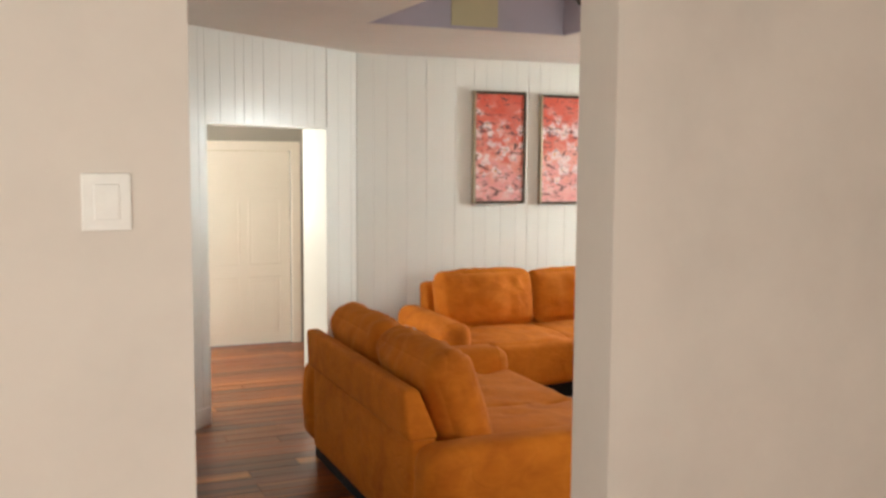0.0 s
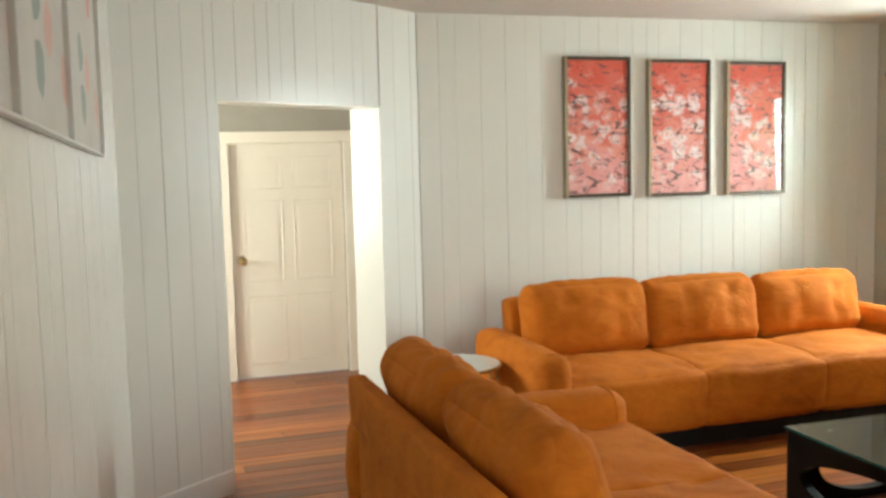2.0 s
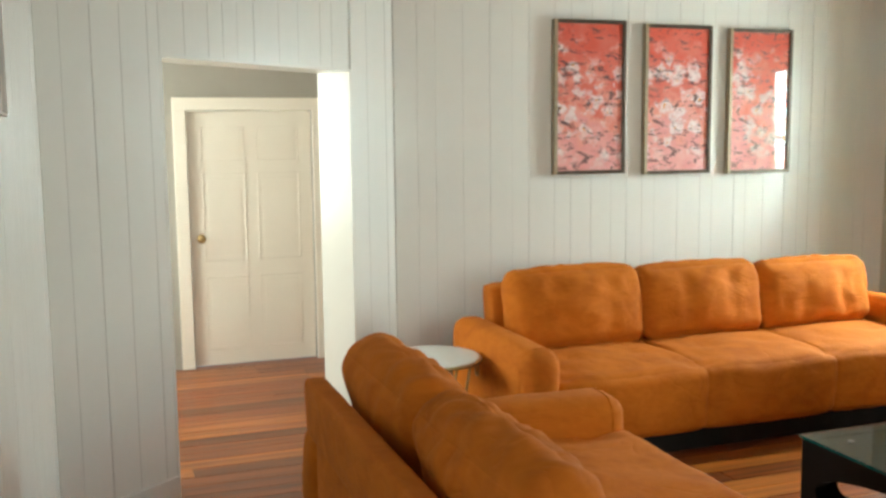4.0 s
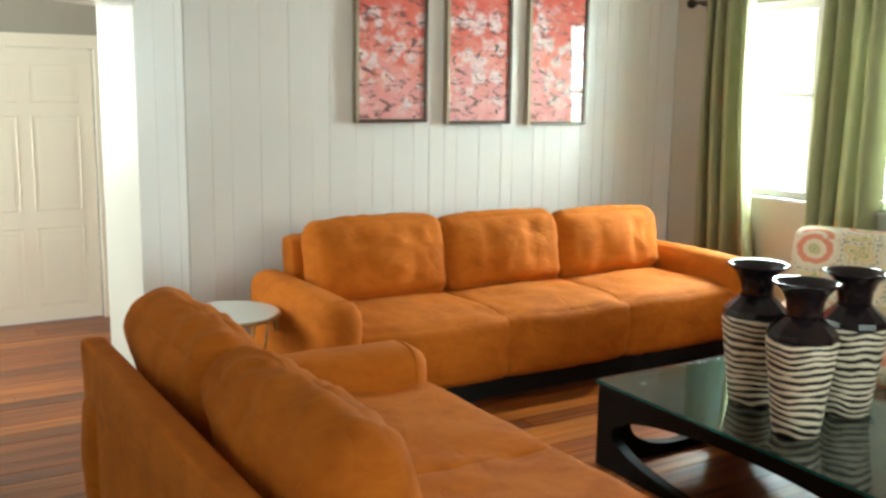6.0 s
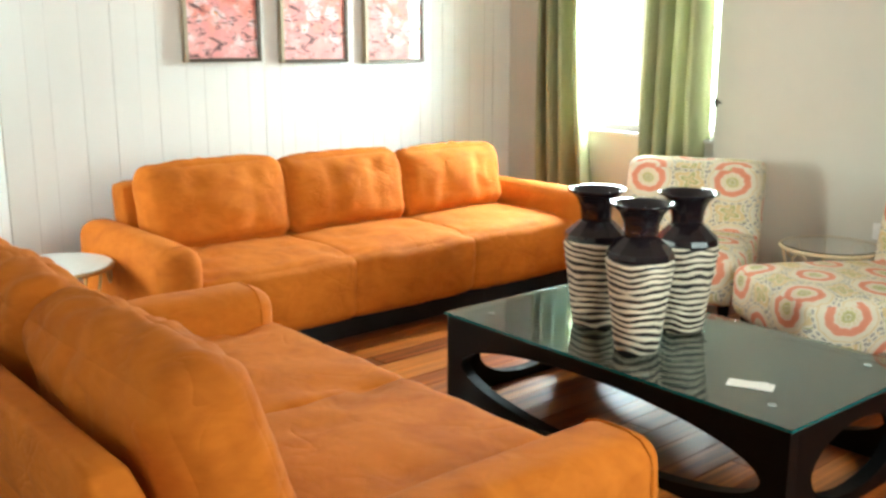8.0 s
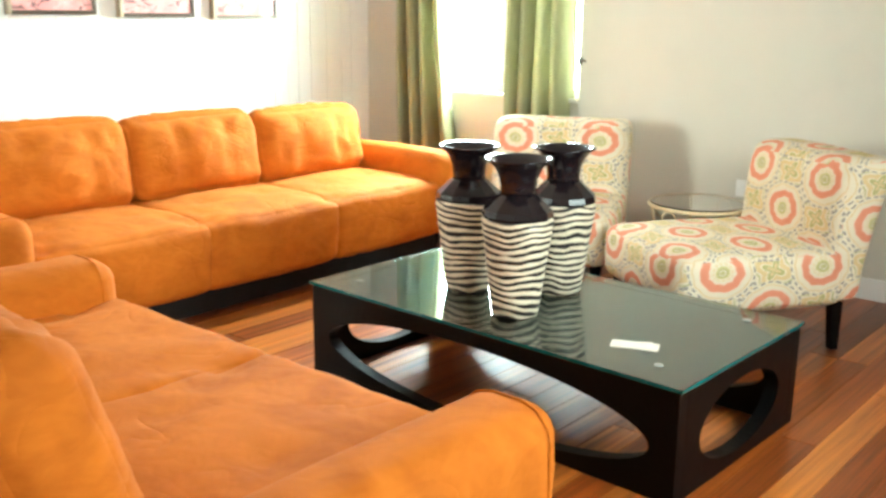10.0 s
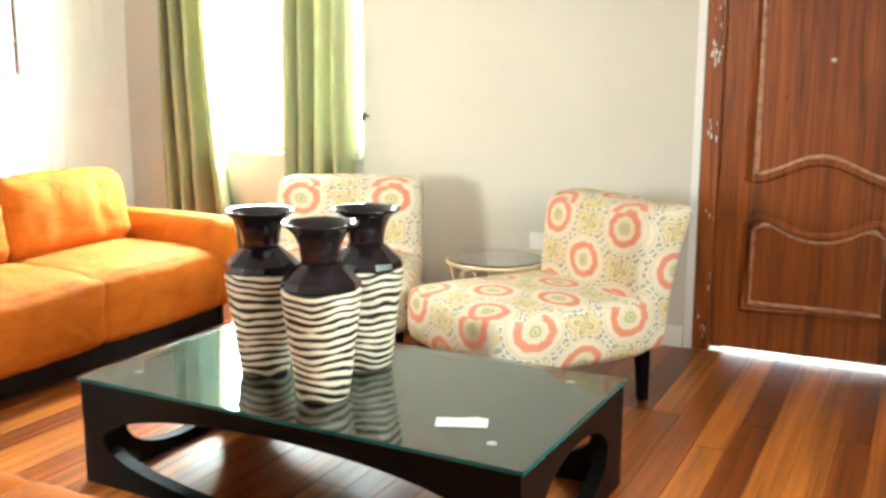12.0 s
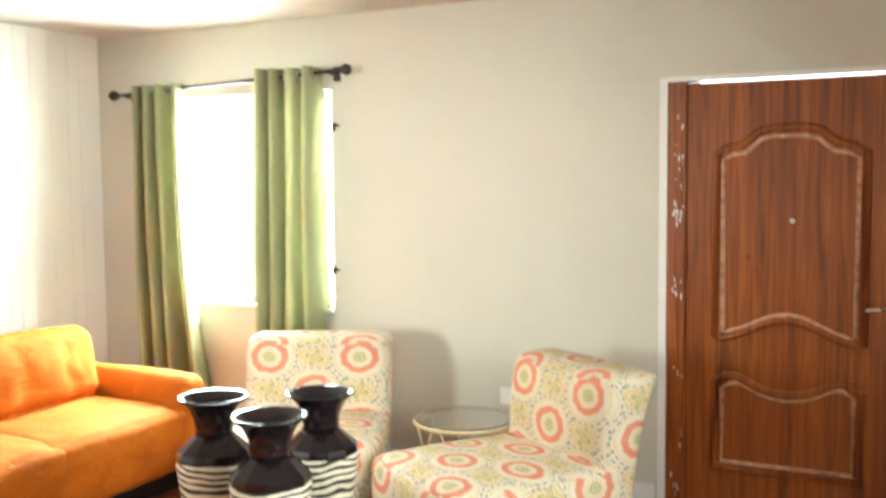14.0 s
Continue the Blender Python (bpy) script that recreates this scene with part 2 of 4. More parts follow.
def medallion_fabric():
    m = Nodes("medallion_print_linen", 0.85, spec=0.2)
    tc = m.n("TexCoord")
    wob = m.n("TexNoise", Scale=14.0, Detail=2.0)
    m.link(tc.outputs["UV"], wob.inputs["Vector"])
    wv = m.n("VectorMath")
    wv.operation = "SCALE"
    wv.inputs["Scale"].default_value = 0.022
    m.link(wob.outputs["Color"], wv.inputs[0])
    uv = m.n("VectorMath")
    m.link(tc.outputs["UV"], uv.inputs[0])
    m.link(wv.outputs[0], uv.inputs[1])

    SX, SY = 0.46, 0.33

    def lattice(dx, dy):
        mp = m.n("Mapping")
        mp.inputs["Scale"].default_value = (1 / SX, 1 / SY, 0)
        mp.inputs["Location"].default_value = (dx, dy, 0)
        m.link(uv.outputs[0], mp.inputs["Vector"])
        fr = m.n("VectorMath")
        fr.operation = "FRACTION"
        m.link(mp.outputs[0], fr.inputs[0])
        sb = m.n("VectorMath")
        sb.operation = "SUBTRACT"
        sb.inputs[1].default_value = (0.5, 0.5, 0)
        m.link(fr.outputs[0], sb.inputs[0])
        sc = m.n("VectorMath")
        sc.operation = "MULTIPLY"
        sc.inputs[1].default_value = (SX, SY, 0)
        m.link(sb.outputs[0], sc.inputs[0])
        wide = m.n("VectorMath")
        wide.operation = "MULTIPLY"
        wide.inputs[1].default_value = (0.80, 1.0, 0)
        m.link(sc.outputs[0], wide.inputs[0])
        ln = m.n("VectorMath")
        ln.operation = "LENGTH"
        m.link(wide.outputs[0], ln.inputs[0])
        sp = m.n("SeparateXYZ")
        m.link(wide.outputs[0], sp.inputs[0])
        return ln.outputs["Value"], m.math("ARCTAN2", sp.outputs[1], sp.outputs[0])

    cream, coral, olive, grey, gold = (0.75, 0.68, 0.53), (0.70, 0.21, 0.11), (0.42, 0.40, 0.14), (0.27, 0.25, 0.24), (0.68, 0.52, 0.25)
    pale, blush = (0.78, 0.68, 0.46), (0.76, 0.50, 0.36)

    def scaled(r):
        return m.math("MULTIPLY", r, 5.0)

    def waved(r, a, n, amp):
        return m.math("ADD", r, m.math("MULTIPLY", m.math("SINE", m.math("MULTIPLY", a, n)), amp))

    def sector(a, n, r, lo, hi):
        band = m.math("MULTIPLY", m.math("GREATER_THAN", r, lo), m.math("LESS_THAN", r, hi))
        return m.math("MULTIPLY", m.math("GREATER_THAN", m.math("SINE", m.math("MULTIPLY", a, n)), -0.35), band)

    # olive and gold sprays between the medallions
    r3, a3 = lattice(0.5, 0.288)
    r4, a4 = lattice(0.0, 0.788)
    r34, a34 = m.math("MINIMUM", r3, r4), m.mix(m.math("LESS_THAN", r3, r4), a4, a3)
    spray = m.ramp(scaled(waved(r34, a34, 4.0, 0.014)), [(0.0, gold), (0.07, olive), (0.15, pale), (0.19, gold), (0.30, cream), (0.34, olive), (0.37, cream)], True)
    c = m.mix(sector(a34, 14.0, r34, 0.078, 0.090), spray, grey)
    c = m.mix(sector(a34, 20.0, r34, 0.100, 0.107), c, gold)
    # coral medallions in staggered rows
    r1, a1 = lattice(0.0, 0.288)
    r2, a2 = lattice(0.5, 0.788)
    r12, a12 = m.math("MINIMUM", r1, r2), m.mix(m.math("LESS_THAN", r1, r2), a2, a1)
    med = m.ramp(scaled(waved(r12, a12, 10.0, 0.0016)), [(0.0, olive), (0.05, cream), (0.07, olive), (0.11, (0.62, 0.56, 0.26)), (0.14, cream), (0.235, blush), (0.255, coral), (0.385, blush), (0.40, cream), (0.50, gold), (0.52, cream)], True)
    c = m.mix(m.math("LESS_THAN", r12, 0.120), c, med)
    c = m.mix(sector(a12, 24.0, r12, 0.112, 0.119), c, grey)
    c = m.mix(m.math("MULTIPLY", sector(a12, 12.0, r12, 0.033, 0.039), 0.8), c, gold)
    v = m.coords()
    c = m.mix(0.16, c, m.ramp(m.noise(v, 12, 4), [(0.3, (0.55, 0.48, 0.38)), (0.7, (0.85, 0.79, 0.66))]))
    m.color(c)
    m.bump(m.noise(v, 220, 3), 0.25, 0.002)
    return m.mat


M_MEDAL = medallion_fabric()


def blossom(name, seed):
    """Abstract blossom print: red above, pink below, pale flowers with dark twigs."""
    m = Nodes(name, 0.12, spec=0.3)
    v = m.coords()
    off = m.n("Mapping")
    off.inputs["Location"].default_value = (seed * 3.1, seed * 7.7, seed * 1.3)
    m.link(v, off.inputs["Vector"])
    p = off.outputs["Vector"]
    sp = m.n("SeparateXYZ")
    m.link(v, sp.inputs[0])
    h = m.math("ADD", m.math("ADD", m.math("MULTIPLY", sp.outputs[2], 0.75), 0.5), m.math("MULTIPLY", m.math("SUBTRACT", m.noise(p, 6.5, 4), 0.5), 1.1))
    ground = m.ramp(h, [(0.05, (0.80, 0.42, 0.40)), (0.3, (0.72, 0.30, 0.28)), (0.42, (0.76, 0.33, 0.27)), (0.58, (0.66, 0.16, 0.12)), (0.85, (0.66, 0.10, 0.06)), (1.0, (0.60, 0.11, 0.075))])
    warp = m.n("TexNoise", Scale=16.0, Detail=3.0)
    m.link(p, warp.inputs["Vector"])
    wsc = m.n("VectorMath")
    wsc.operation = "SCALE"
    wsc.inputs["Scale"].default_value = 0.11
    m.link(warp.outputs["Color"], wsc.inputs[0])
    wad = m.n("VectorMath")
    m.link(p, wad.inputs[0])
    m.link(wsc.outputs[0], wad.inputs[1])
    vo = m.n("TexVoronoi", Scale=10.0)
    m.link(wad.outputs[0], vo.inputs["Vector"])
    sh = m.math("ADD", vo.outputs["Distance"], m.math("MULTIPLY", m.noise(p, 35, 3), 0.35))
    mid = m.math("SUBTRACT", 1.0, m.math("MULTIPLY", m.math("ABSOLUTE", m.math("ADD", sp.outputs[2], 0.03)), 2.3))
    where = m.ramp(m.math("ADD", m.math("MULTIPLY", mid, 0.55), m.math("MULTIPLY", m.noise(p, 4.5, 3), 0.75)), [(0.46, (0, 0, 0)), (0.62, (1, 1, 1))])
    fl = m.math("MULTIPLY", m.ramp(sh, [(0.50, (1, 1, 1)), (0.70, (0, 0, 0))]), where)
    petal = m.ramp(m.noise(p, 30, 3), [(0.35, (0.66, 0.44, 0.45)), (0.6, (0.82, 0.72, 0.73))])
    c = m.mix(m.math("MULTIPLY", fl, 0.85), ground, petal)
    heart = m.math("MULTIPLY", m.math("LESS_THAN", vo.outputs["Distance"], 0.11), where)
    c = m.mix(heart, c, (0.70, 0.28, 0.05))
    tw = m.noise(m.coords((1.0, 1.0, 2.2)), 9 + seed, 5, 0.65, 1.2)
    twig = m.ramp(tw, [(0.54, (0, 0, 0)), (0.61, (1, 1, 1))])
    c = m.mix(m.math("MULTIPLY", twig, 0.9), c, (0.10, 0.06, 0.06))
    m.color(c)
    m.rough(m.noise(v, 4, 2), 0.5, 0.6)
    m.b.inputs["Coat Weight"].default_value = 1.0
    m.b.inputs["Coat Roughness"].default_value = 0.04
    return m.mat


M_ART = [blossom("blossom_print_%s" % k, s) for k, s in (("red", 1.0), ("coral", 2.3), ("rose", 3.9))]


def leaf_print():
    m = Nodes("pale_flower_print", 0.4)
    v = m.coords()
    vo = m.n("TexVoronoi", Scale=4.2)
    m.link(v, vo.inputs["Vector"])
    d = m.math("ADD", vo.outputs["Distance"], m.math("MULTIPLY", m.noise(v, 12, 3), 0.3))
    sp = m.n("SeparateXYZ")
    m.link(vo.outputs["Color"], sp.inputs[0])
    spot = m.ramp(sp.outputs[0], [(0.0, (0.72, 0.30, 0.25)), (0.35, (0.76, 0.48, 0.40)), (0.6, (0.30, 0.36, 0.32)), (0.8, (0.62, 0.55, 0.48))], True)
    base = m.ramp(m.noise(v, 2.5, 3), [(0.3, (0.62, 0.57, 0.52)), (0.7, (0.72, 0.68, 0.63))])
    m.color(m.mix(m.math("LESS_THAN", d, 0.42), base, spot))
    return m.mat


M_LEAF = leaf_print()


# ---- mesh helpers ----
def part(name, bm, material, parent=None, label="", smooth=False, loc=None):
    data = bpy.data.meshes.new(name)
    bmesh.ops.recalc_face_normals(bm, faces=bm.faces)
    bm.to_mesh(data)
    bm.free()
    data.materials.append(material)
    if smooth:
        for p in data.polygons:
            p.use_smooth = True
    ob = new(name, data)
    if parent is not None:
        ob.parent = parent
    if loc is not None:
        ob.matrix_basis = loc
    if label:
        ob["label"] = label
    return ob


def thing(name, m, label, category, group="", kind=""):
    ob = new(name)
    ob.empty_display_size = 0.1
    ob.matrix_basis = m
    return tagged(ob, label, category, group, kind)


def setting(name, bm, material, label, category, m=None):
    return tagged(part(name, bm, material, loc=m), label, category, kind="structure")


def box(bm, x0, x1, y0, y1, z0, z1):
    v = [bm.verts.new((x, y, z)) for z in (z0, z1) for y in (y0, y1) for x in (x0, x1)]
    for f in ((0, 2, 3, 1), (4, 5, 7, 6), (0, 1, 5, 4), (2, 6, 7, 3), (0, 4, 6, 2), (1, 3, 7, 5)):
        bm.faces.new([v[i] for i in f])
    return bm


def boxes(*sizes, bevel=0.0):
    bm = bmesh.new()
    for s in sizes:
        box(bm, *s)
    if bevel:
        bmesh.ops.bevel(bm, geom=bm.edges[:], offset=bevel, segments=2, affect="EDGES", profile=0.6)
    return bm


def move(bm, m):
    bmesh.ops.transform(bm, matrix=m, verts=bm.verts)
    return bm


def join(*bms):
    out = bmesh.new()
    for b in bms:
        me = bpy.data.meshes.new("tmp")
        b.to_mesh(me)
        b.free()
        out.from_mesh(me)
        bpy.data.meshes.remove(me)
    return out


def rbox(sx, sy, sz, r, n=8, puff=(0, 0, 0), dents=(), wrinkle=0.0, seed=0.0, pleat=0.0, gather=None):
    """A soft rounded block about its centre, with bulging sides, dents (place, push, radius) and wrinkles."""
    bm = bmesh.new()
    bmesh.ops.create_cube(bm, size=2)
    bmesh.ops.subdivide_edges(bm, edges=bm.edges[:], cuts=n, use_grid_fill=True)
    half = Vector((sx, sy, sz)) / 2
    for v in bm.verts:
        u = Vector([math.copysign(1 - (1 - abs(c)) ** 1.7, c) for c in v.co])
        p = Vector([u[i] * half[i] for i in range(3)])
        inner = Vector([max(-(half[i] - r), min(half[i] - r, p[i])) for i in range(3)])
        d = p - inner
        if d.length > 1e-6:
            p = inner + d.normalized() * r
        for i in range(3):
            if puff[i]:
                j, k = (i + 1) % 3, (i + 2) % 3
                p[i] += puff[i] * u[i] * (1 - u[j] ** 2) * (1 - u[k] ** 2)
        for place, push, rad in dents:
            p += Vector(push) * math.exp(-((p - Vector(place)).length / rad) ** 2)
        if wrinkle:
            q = p * 9 + Vector((seed, seed * 2, seed * 3))
            p += u.normalized() * wrinkle * (noise.noise(q) + 0.5 * noise.noise(q * 2.3))
        if pleat:
            q = Vector((p.x * 26 + p.z * 5 + seed, p.y * 7, p.z * 7 + seed))
            where = max(0.0, noise.noise(p * 4 + Vector((seed, 3.1, seed))) + 0.25)
            p += u.normalized() * pleat * where * 2 * noise.noise(q)
        if gather:
            # folds that run together at one place, as (place, depth, reach)
            e = p - Vector(gather[0])
            near = math.exp(-(e.length / gather[2]) ** 2)
            fan = math.sin(9 * math.atan2(e.y + e.z, e.x) + 1.5 * noise.noise(p * 8 + Vector((seed, 0, 0))))
            p += u.normalized() * gather[1] * (near * fan * min(1.0, e.length / 0.05) - 1.2 * math.exp(-(e.length / 0.06) ** 2))
        v.co = p
    return bm


def lathe(profile, seg=32):
    bm = bmesh.new()
    rings = []
    for r, z in profile:
        rings.append([bm.verts.new((r * math.cos(2 * math.pi * k / seg), r * math.sin(2 * math.pi * k / seg), z)) for k in range(seg)])
    for a, b in zip(rings, rings[1:]):
        for k in range(seg):
            bm.faces.new((a[k], a[(k + 1) % seg], b[(k + 1) % seg], b[k]))
    bm.faces.new(rings[0][::-1])
    bm.faces.new(rings[-1])
    return bm


def tube(path, radius, seg=8, closed=False):
    """A round bar along a path of places."""
    bm = bmesh.new()
    pts = [Vector(p) for p in path]
    n = len(pts)
    rings = []
    for i, p in enumerate(pts):
        a = pts[(i - 1) % n] if closed or i else p
        b = pts[(i + 1) % n] if closed or i < n - 1 else p
        d = (b - a).normalized()
        side = d.cross(Vector((0, 0, 1)) if abs(d.z) < 0.9 else Vector((1, 0, 0))).normalized()
        up = side.cross(d)
        rings.append([bm.verts.new(p + (side * math.cos(t) + up * math.sin(t)) * radius) for t in [2 * math.pi * k / seg for k in range(seg)]])
    pairs = list(zip(rings, rings[1:])) + ([(rings[-1], rings[0])] if closed else [])
    for a, b in pairs:
        for k in range(seg):
            bm.faces.new((a[k], a[(k + 1) % seg], b[(k + 1) % seg], b[k]))
    if not closed:
        bm.faces.new(rings[0][::-1])
        bm.faces.new(rings[-1])
    return bm


def ring(radius, bar, centre=(0, 0, 0), axis="z", seg=24, squash=1.0):
    pts = []
    for k in range(seg):
        c, s = radius * math.cos(2 * math.pi * k / seg), radius * squash * math.sin(2 * math.pi * k / seg)
        pts.append(Vector(centre) + Vector({"z": (c, s, 0), "x": (0, c, s), "y": (c, 0, s)}[axis]))
    return tube(pts, bar, 6, True)


def box_uv(ob, shift=(0.0, 0.0)):
    """Cloth coordinates in metres by the side that each face looks to."""
    me = ob.data
    uv = me.uv_layers.new(name="cloth")
    for p in me.polygons:
        n = p.normal
        ax = max(range(3), key=lambda i: abs(n[i]))
        for li in p.loop_indices:
            c = me.vertices[me.loops[li].vertex_index].co
            q = {0: (c.y, c.z), 1: (c.x, c.z), 2: (c.x, c.y + 0.08)}[ax]
            uv.data[li].uv = (q[0] + shift[0], q[1] + shift[1])
    return ob


# ---- the large structure ----
def wall_frame(a, b):
    return Matrix.Translation(a) @ Matrix.Rotation(math.atan2((b - a).y, (b - a).x), 4, "Z")


DG, LW = wall_frame(DG0, DG1), wall_frame(LW0, LW1)
DGL, LWL = (DG1 - DG0).length, (LW1 - LW0).length
OPEN = (0.59, 1.885, 1.945)         # the passage in the slanted wall: from, to, height
T = 0.2

floor_base = setting("floor", boxes((-1.3, X_E + 0.2, 1.17, 8.15, -0.2, -0.018), (-1.3, 2.5, -2.6, 1.17, -0.2, -0.018)), M_WALLCAP, "floor of varnished boards in orange, brown and dark stripes", "floor")
setting("ground", boxes((-60, 80, -60, 80, -0.5, -0.4)), plain("pale_concrete", (0.55, 0.52, 0.48), 0.9), "pale concrete ground outside the house", "ground")

wall_north = setting("wall_north", boxes((2.2, X_E + T, Y_N + 0.012, Y_N + T, 0, CEIL + 0.3)), M_BOARD, "white gloss-painted wall of upright boards behind the sofa", "wall")
wall_slant = setting("wall_slanted", boxes((0, OPEN[0], 0.012, T, 0, OPEN[2]), (OPEN[1], DGL + 0.05, 0.012, T, 0, OPEN[2]), (0, DGL + 0.05, 0.012, T, OPEN[2], CEIL)),
                     M_BOARD, "white boarded wall set at a slant with an open passage", "wall", DG)
wall_west = setting("wall_west", boxes((-0.02, LWL, 0.012, T, 0, CEIL)), M_BOARD, "white gloss-painted boarded wall hung with flower prints", "wall", LW)

wy, wz, dy = WIN_Y, WIN_Z, DOOR_Y
wall_east = setting("wall_east", boxes(
    (X_E, X_E + T, wy[1], Y_N + 0.012, 0, CEIL), (X_E, X_E + T, wy[0], wy[1], 0, wz[0]), (X_E, X_E + T, wy[0], wy[1], wz[1], CEIL),
    (X_E, X_E + T, dy[1] + 0.012, wy[0], 0, CEIL), (X_E, X_E + T, dy[0] - 0.012, dy[1] + 0.012, DOOR_Z + 0.014, CEIL), (X_E, X_E + T, Y_S0, dy[0] - 0.012, 0, CEIL)),
    M_EAST, "smooth grey-beige painted wall with a window and the front door", "wall")

# opening of the unseen window that is added for fill light
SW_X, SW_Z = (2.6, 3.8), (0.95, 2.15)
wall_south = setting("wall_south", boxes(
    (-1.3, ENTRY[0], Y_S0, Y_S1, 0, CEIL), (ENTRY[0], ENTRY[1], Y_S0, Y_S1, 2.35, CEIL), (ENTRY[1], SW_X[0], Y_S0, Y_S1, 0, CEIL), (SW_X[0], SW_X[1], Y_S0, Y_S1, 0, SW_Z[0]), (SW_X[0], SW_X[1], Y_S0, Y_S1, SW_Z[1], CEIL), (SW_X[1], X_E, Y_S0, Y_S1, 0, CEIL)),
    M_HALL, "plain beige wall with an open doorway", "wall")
setting("trim", boxes((ENTRY[1], ENTRY[1] + 0.13, Y_S0 - 0.003, Y_S0, 0, 2.45), (ENTRY[0] - 0.10, ENTRY[1] + 0.13, Y_S0 - 0.003, Y_S0, 2.45, 2.55), bevel=0.001), M_HALL, "beige painted door casing", "door casing")
wall_hall = setting("wall_hall", boxes((-1.3, -1.1, -2.6, -2.2, 0, CEIL), (-1.3, -1.1, -1.0, Y_S0, 0, CEIL), (-1.3, -1.1, -2.2, -1.0, 0, 0.9), (-1.3, -1.1, -2.2, -1.0, 2.1, CEIL), (2.35, 2.5, -2.6, Y_S0, 0, CEIL), (-1.1, 2.35, -2.6, -2.4, 0, CEIL)),
                    M_HALL, "plain beige walls of the hall", "wall")

# unseen slab added to stop direct sun from entering the window
setting("sun_blocker", boxes((X_E + T, X_E + T + 1.6, 4.2, 8.4, 2.62, 2.74)), M_TRIM, "unseen white slab added outside to keep sun off the window", "eave")
# pale slab added outside so the gap under the front door shows bright
setting("porch", boxes((X_E + T, X_E + 3.2, 0.6, 4.1, -0.39, -0.03)), plain("pale_gap_slab", (0.68, 0.66, 0.62), 0.9), "pale slab added outside to brighten the gap under the front door", "porch")



def sky_backdrop():
    """Overexposed white sky and haze outside, far enough to be seen through the window alone."""
    m = Nodes("white_sky_glow", 0.9)
    m.b.inputs["Emission Color"].default_value = (0.97, 0.99, 1.0, 1)
    m.b.inputs["Emission Strength"].default_value = 6.0
    return m.mat


setting("backdrop", boxes((X_E + 3.6, X_E + 3.65, 2.0, 18.0, -0.39, 5.0)), sky_backdrop(), "plain white daylight sky outside the window", "sky")

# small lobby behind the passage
# one grey-brown tone, darker than the other walls
M_LOBBY = paint("grey_brown_lobby_wall", (0.36, 0.33, 0.29), 0.6)
LY = 8.0
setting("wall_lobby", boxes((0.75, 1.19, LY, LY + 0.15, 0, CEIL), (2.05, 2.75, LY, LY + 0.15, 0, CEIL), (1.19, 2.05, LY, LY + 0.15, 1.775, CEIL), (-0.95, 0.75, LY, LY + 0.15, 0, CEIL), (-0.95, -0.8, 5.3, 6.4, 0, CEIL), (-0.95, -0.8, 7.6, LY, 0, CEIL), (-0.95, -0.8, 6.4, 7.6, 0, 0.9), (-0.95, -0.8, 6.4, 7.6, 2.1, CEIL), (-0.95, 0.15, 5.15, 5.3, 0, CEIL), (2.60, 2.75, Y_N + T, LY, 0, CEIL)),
        M_LOBBY, "dark grey-brown walls of the lobby", "wall")

RX, RY, RD = (1.75, 3.12), (2.7, 4.93), 0.24
ceiling = setting("ceiling", boxes(
    (-1.3, RX[0], -2.6, 8.2, CEIL, CEIL + 0.12), (RX[1], X_E + T, -2.6, 8.2, CEIL, CEIL + 0.12),
    (RX[0], RX[1], -2.6, RY[0], CEIL, CEIL + 0.12), (RX[0], RX[1], RY[1], 8.2, CEIL, CEIL + 0.12),
    (RX[0] - 0.1, RX[1] + 0.1, RY[0] - 0.1, RY[1] + 0.1, CEIL + RD, CEIL + RD + 0.1)), M_CEIL, "flat warm-grey ceiling with a sunken tray", "ceiling")
tray = setting("ceiling_tray", boxes((RX[0], RX[1], RY[1] - 0.02, RY[1] - 0.002, CEIL + 0.004, CEIL + RD), (RX[0], RX[1], RY[0] + 0.002, RY[0] + 0.02, CEIL + 0.004, CEIL + RD),
    (RX[0] + 0.002, RX[0] + 0.02, RY[0] + 0.02, RY[1] - 0.02, CEIL + 0.004, CEIL + RD), (RX[1] - 0.02, RX[1] - 0.002, RY[0] + 0.02, RY[1] - 0.02, CEIL + 0.004, CEIL + RD)), M_LILAC, "lilac-painted side of the ceiling tray", "ceiling trim")
part("panel", boxes((2.30, 2.62, RY[1] - 0.03, RY[1] - 0.021, CEIL + 0.02, CEIL + RD - 0.02), bevel=0.003), M_OCHRE, tray, "ochre painted panel")

setting("baseboard", boxes((X_E - 0.015, X_E, dy[1] + 0.06, Y_N - 0.02, 0, 0.11), bevel=0.004), M_TRIM, "white baseboard along the grey-beige wall", "baseboard")
setting("baseboard", boxes((2.26, X_E - 0.02, Y_N - 0.016, Y_N - 0.001, 0, 0.11), bevel=0.004), M_TRIM, "white baseboard behind the sofa", "baseboard")
setting("baseboard", boxes((0.03, OPEN[0] - 0.005, -0.016, -0.001, 0, 0.12), bevel=0.004), M_TRIM, "white baseboard under the boarded wall", "baseboard", DG)
setting("baseboard", boxes((0.05, LWL - 0.03, -0.016, -0.001, 0, 0.12), bevel=0.004), M_TRIM, "white baseboard under the prints", "baseboard", LW)
setting("trim", boxes((OPEN[0], OPEN[0] + 0.012, 0.0, T + 0.02, 0, OPEN[2] - 0.012), (OPEN[1] - 0.012, OPEN[1], 0.0, T + 0.02, 0, OPEN[2] - 0.012), (OPEN[0], OPEN[1], 0.0, T + 0.02, OPEN[2] - 0.012, OPEN[2])), M_BOARD, "white painted lining of the passage", "trim", DG)


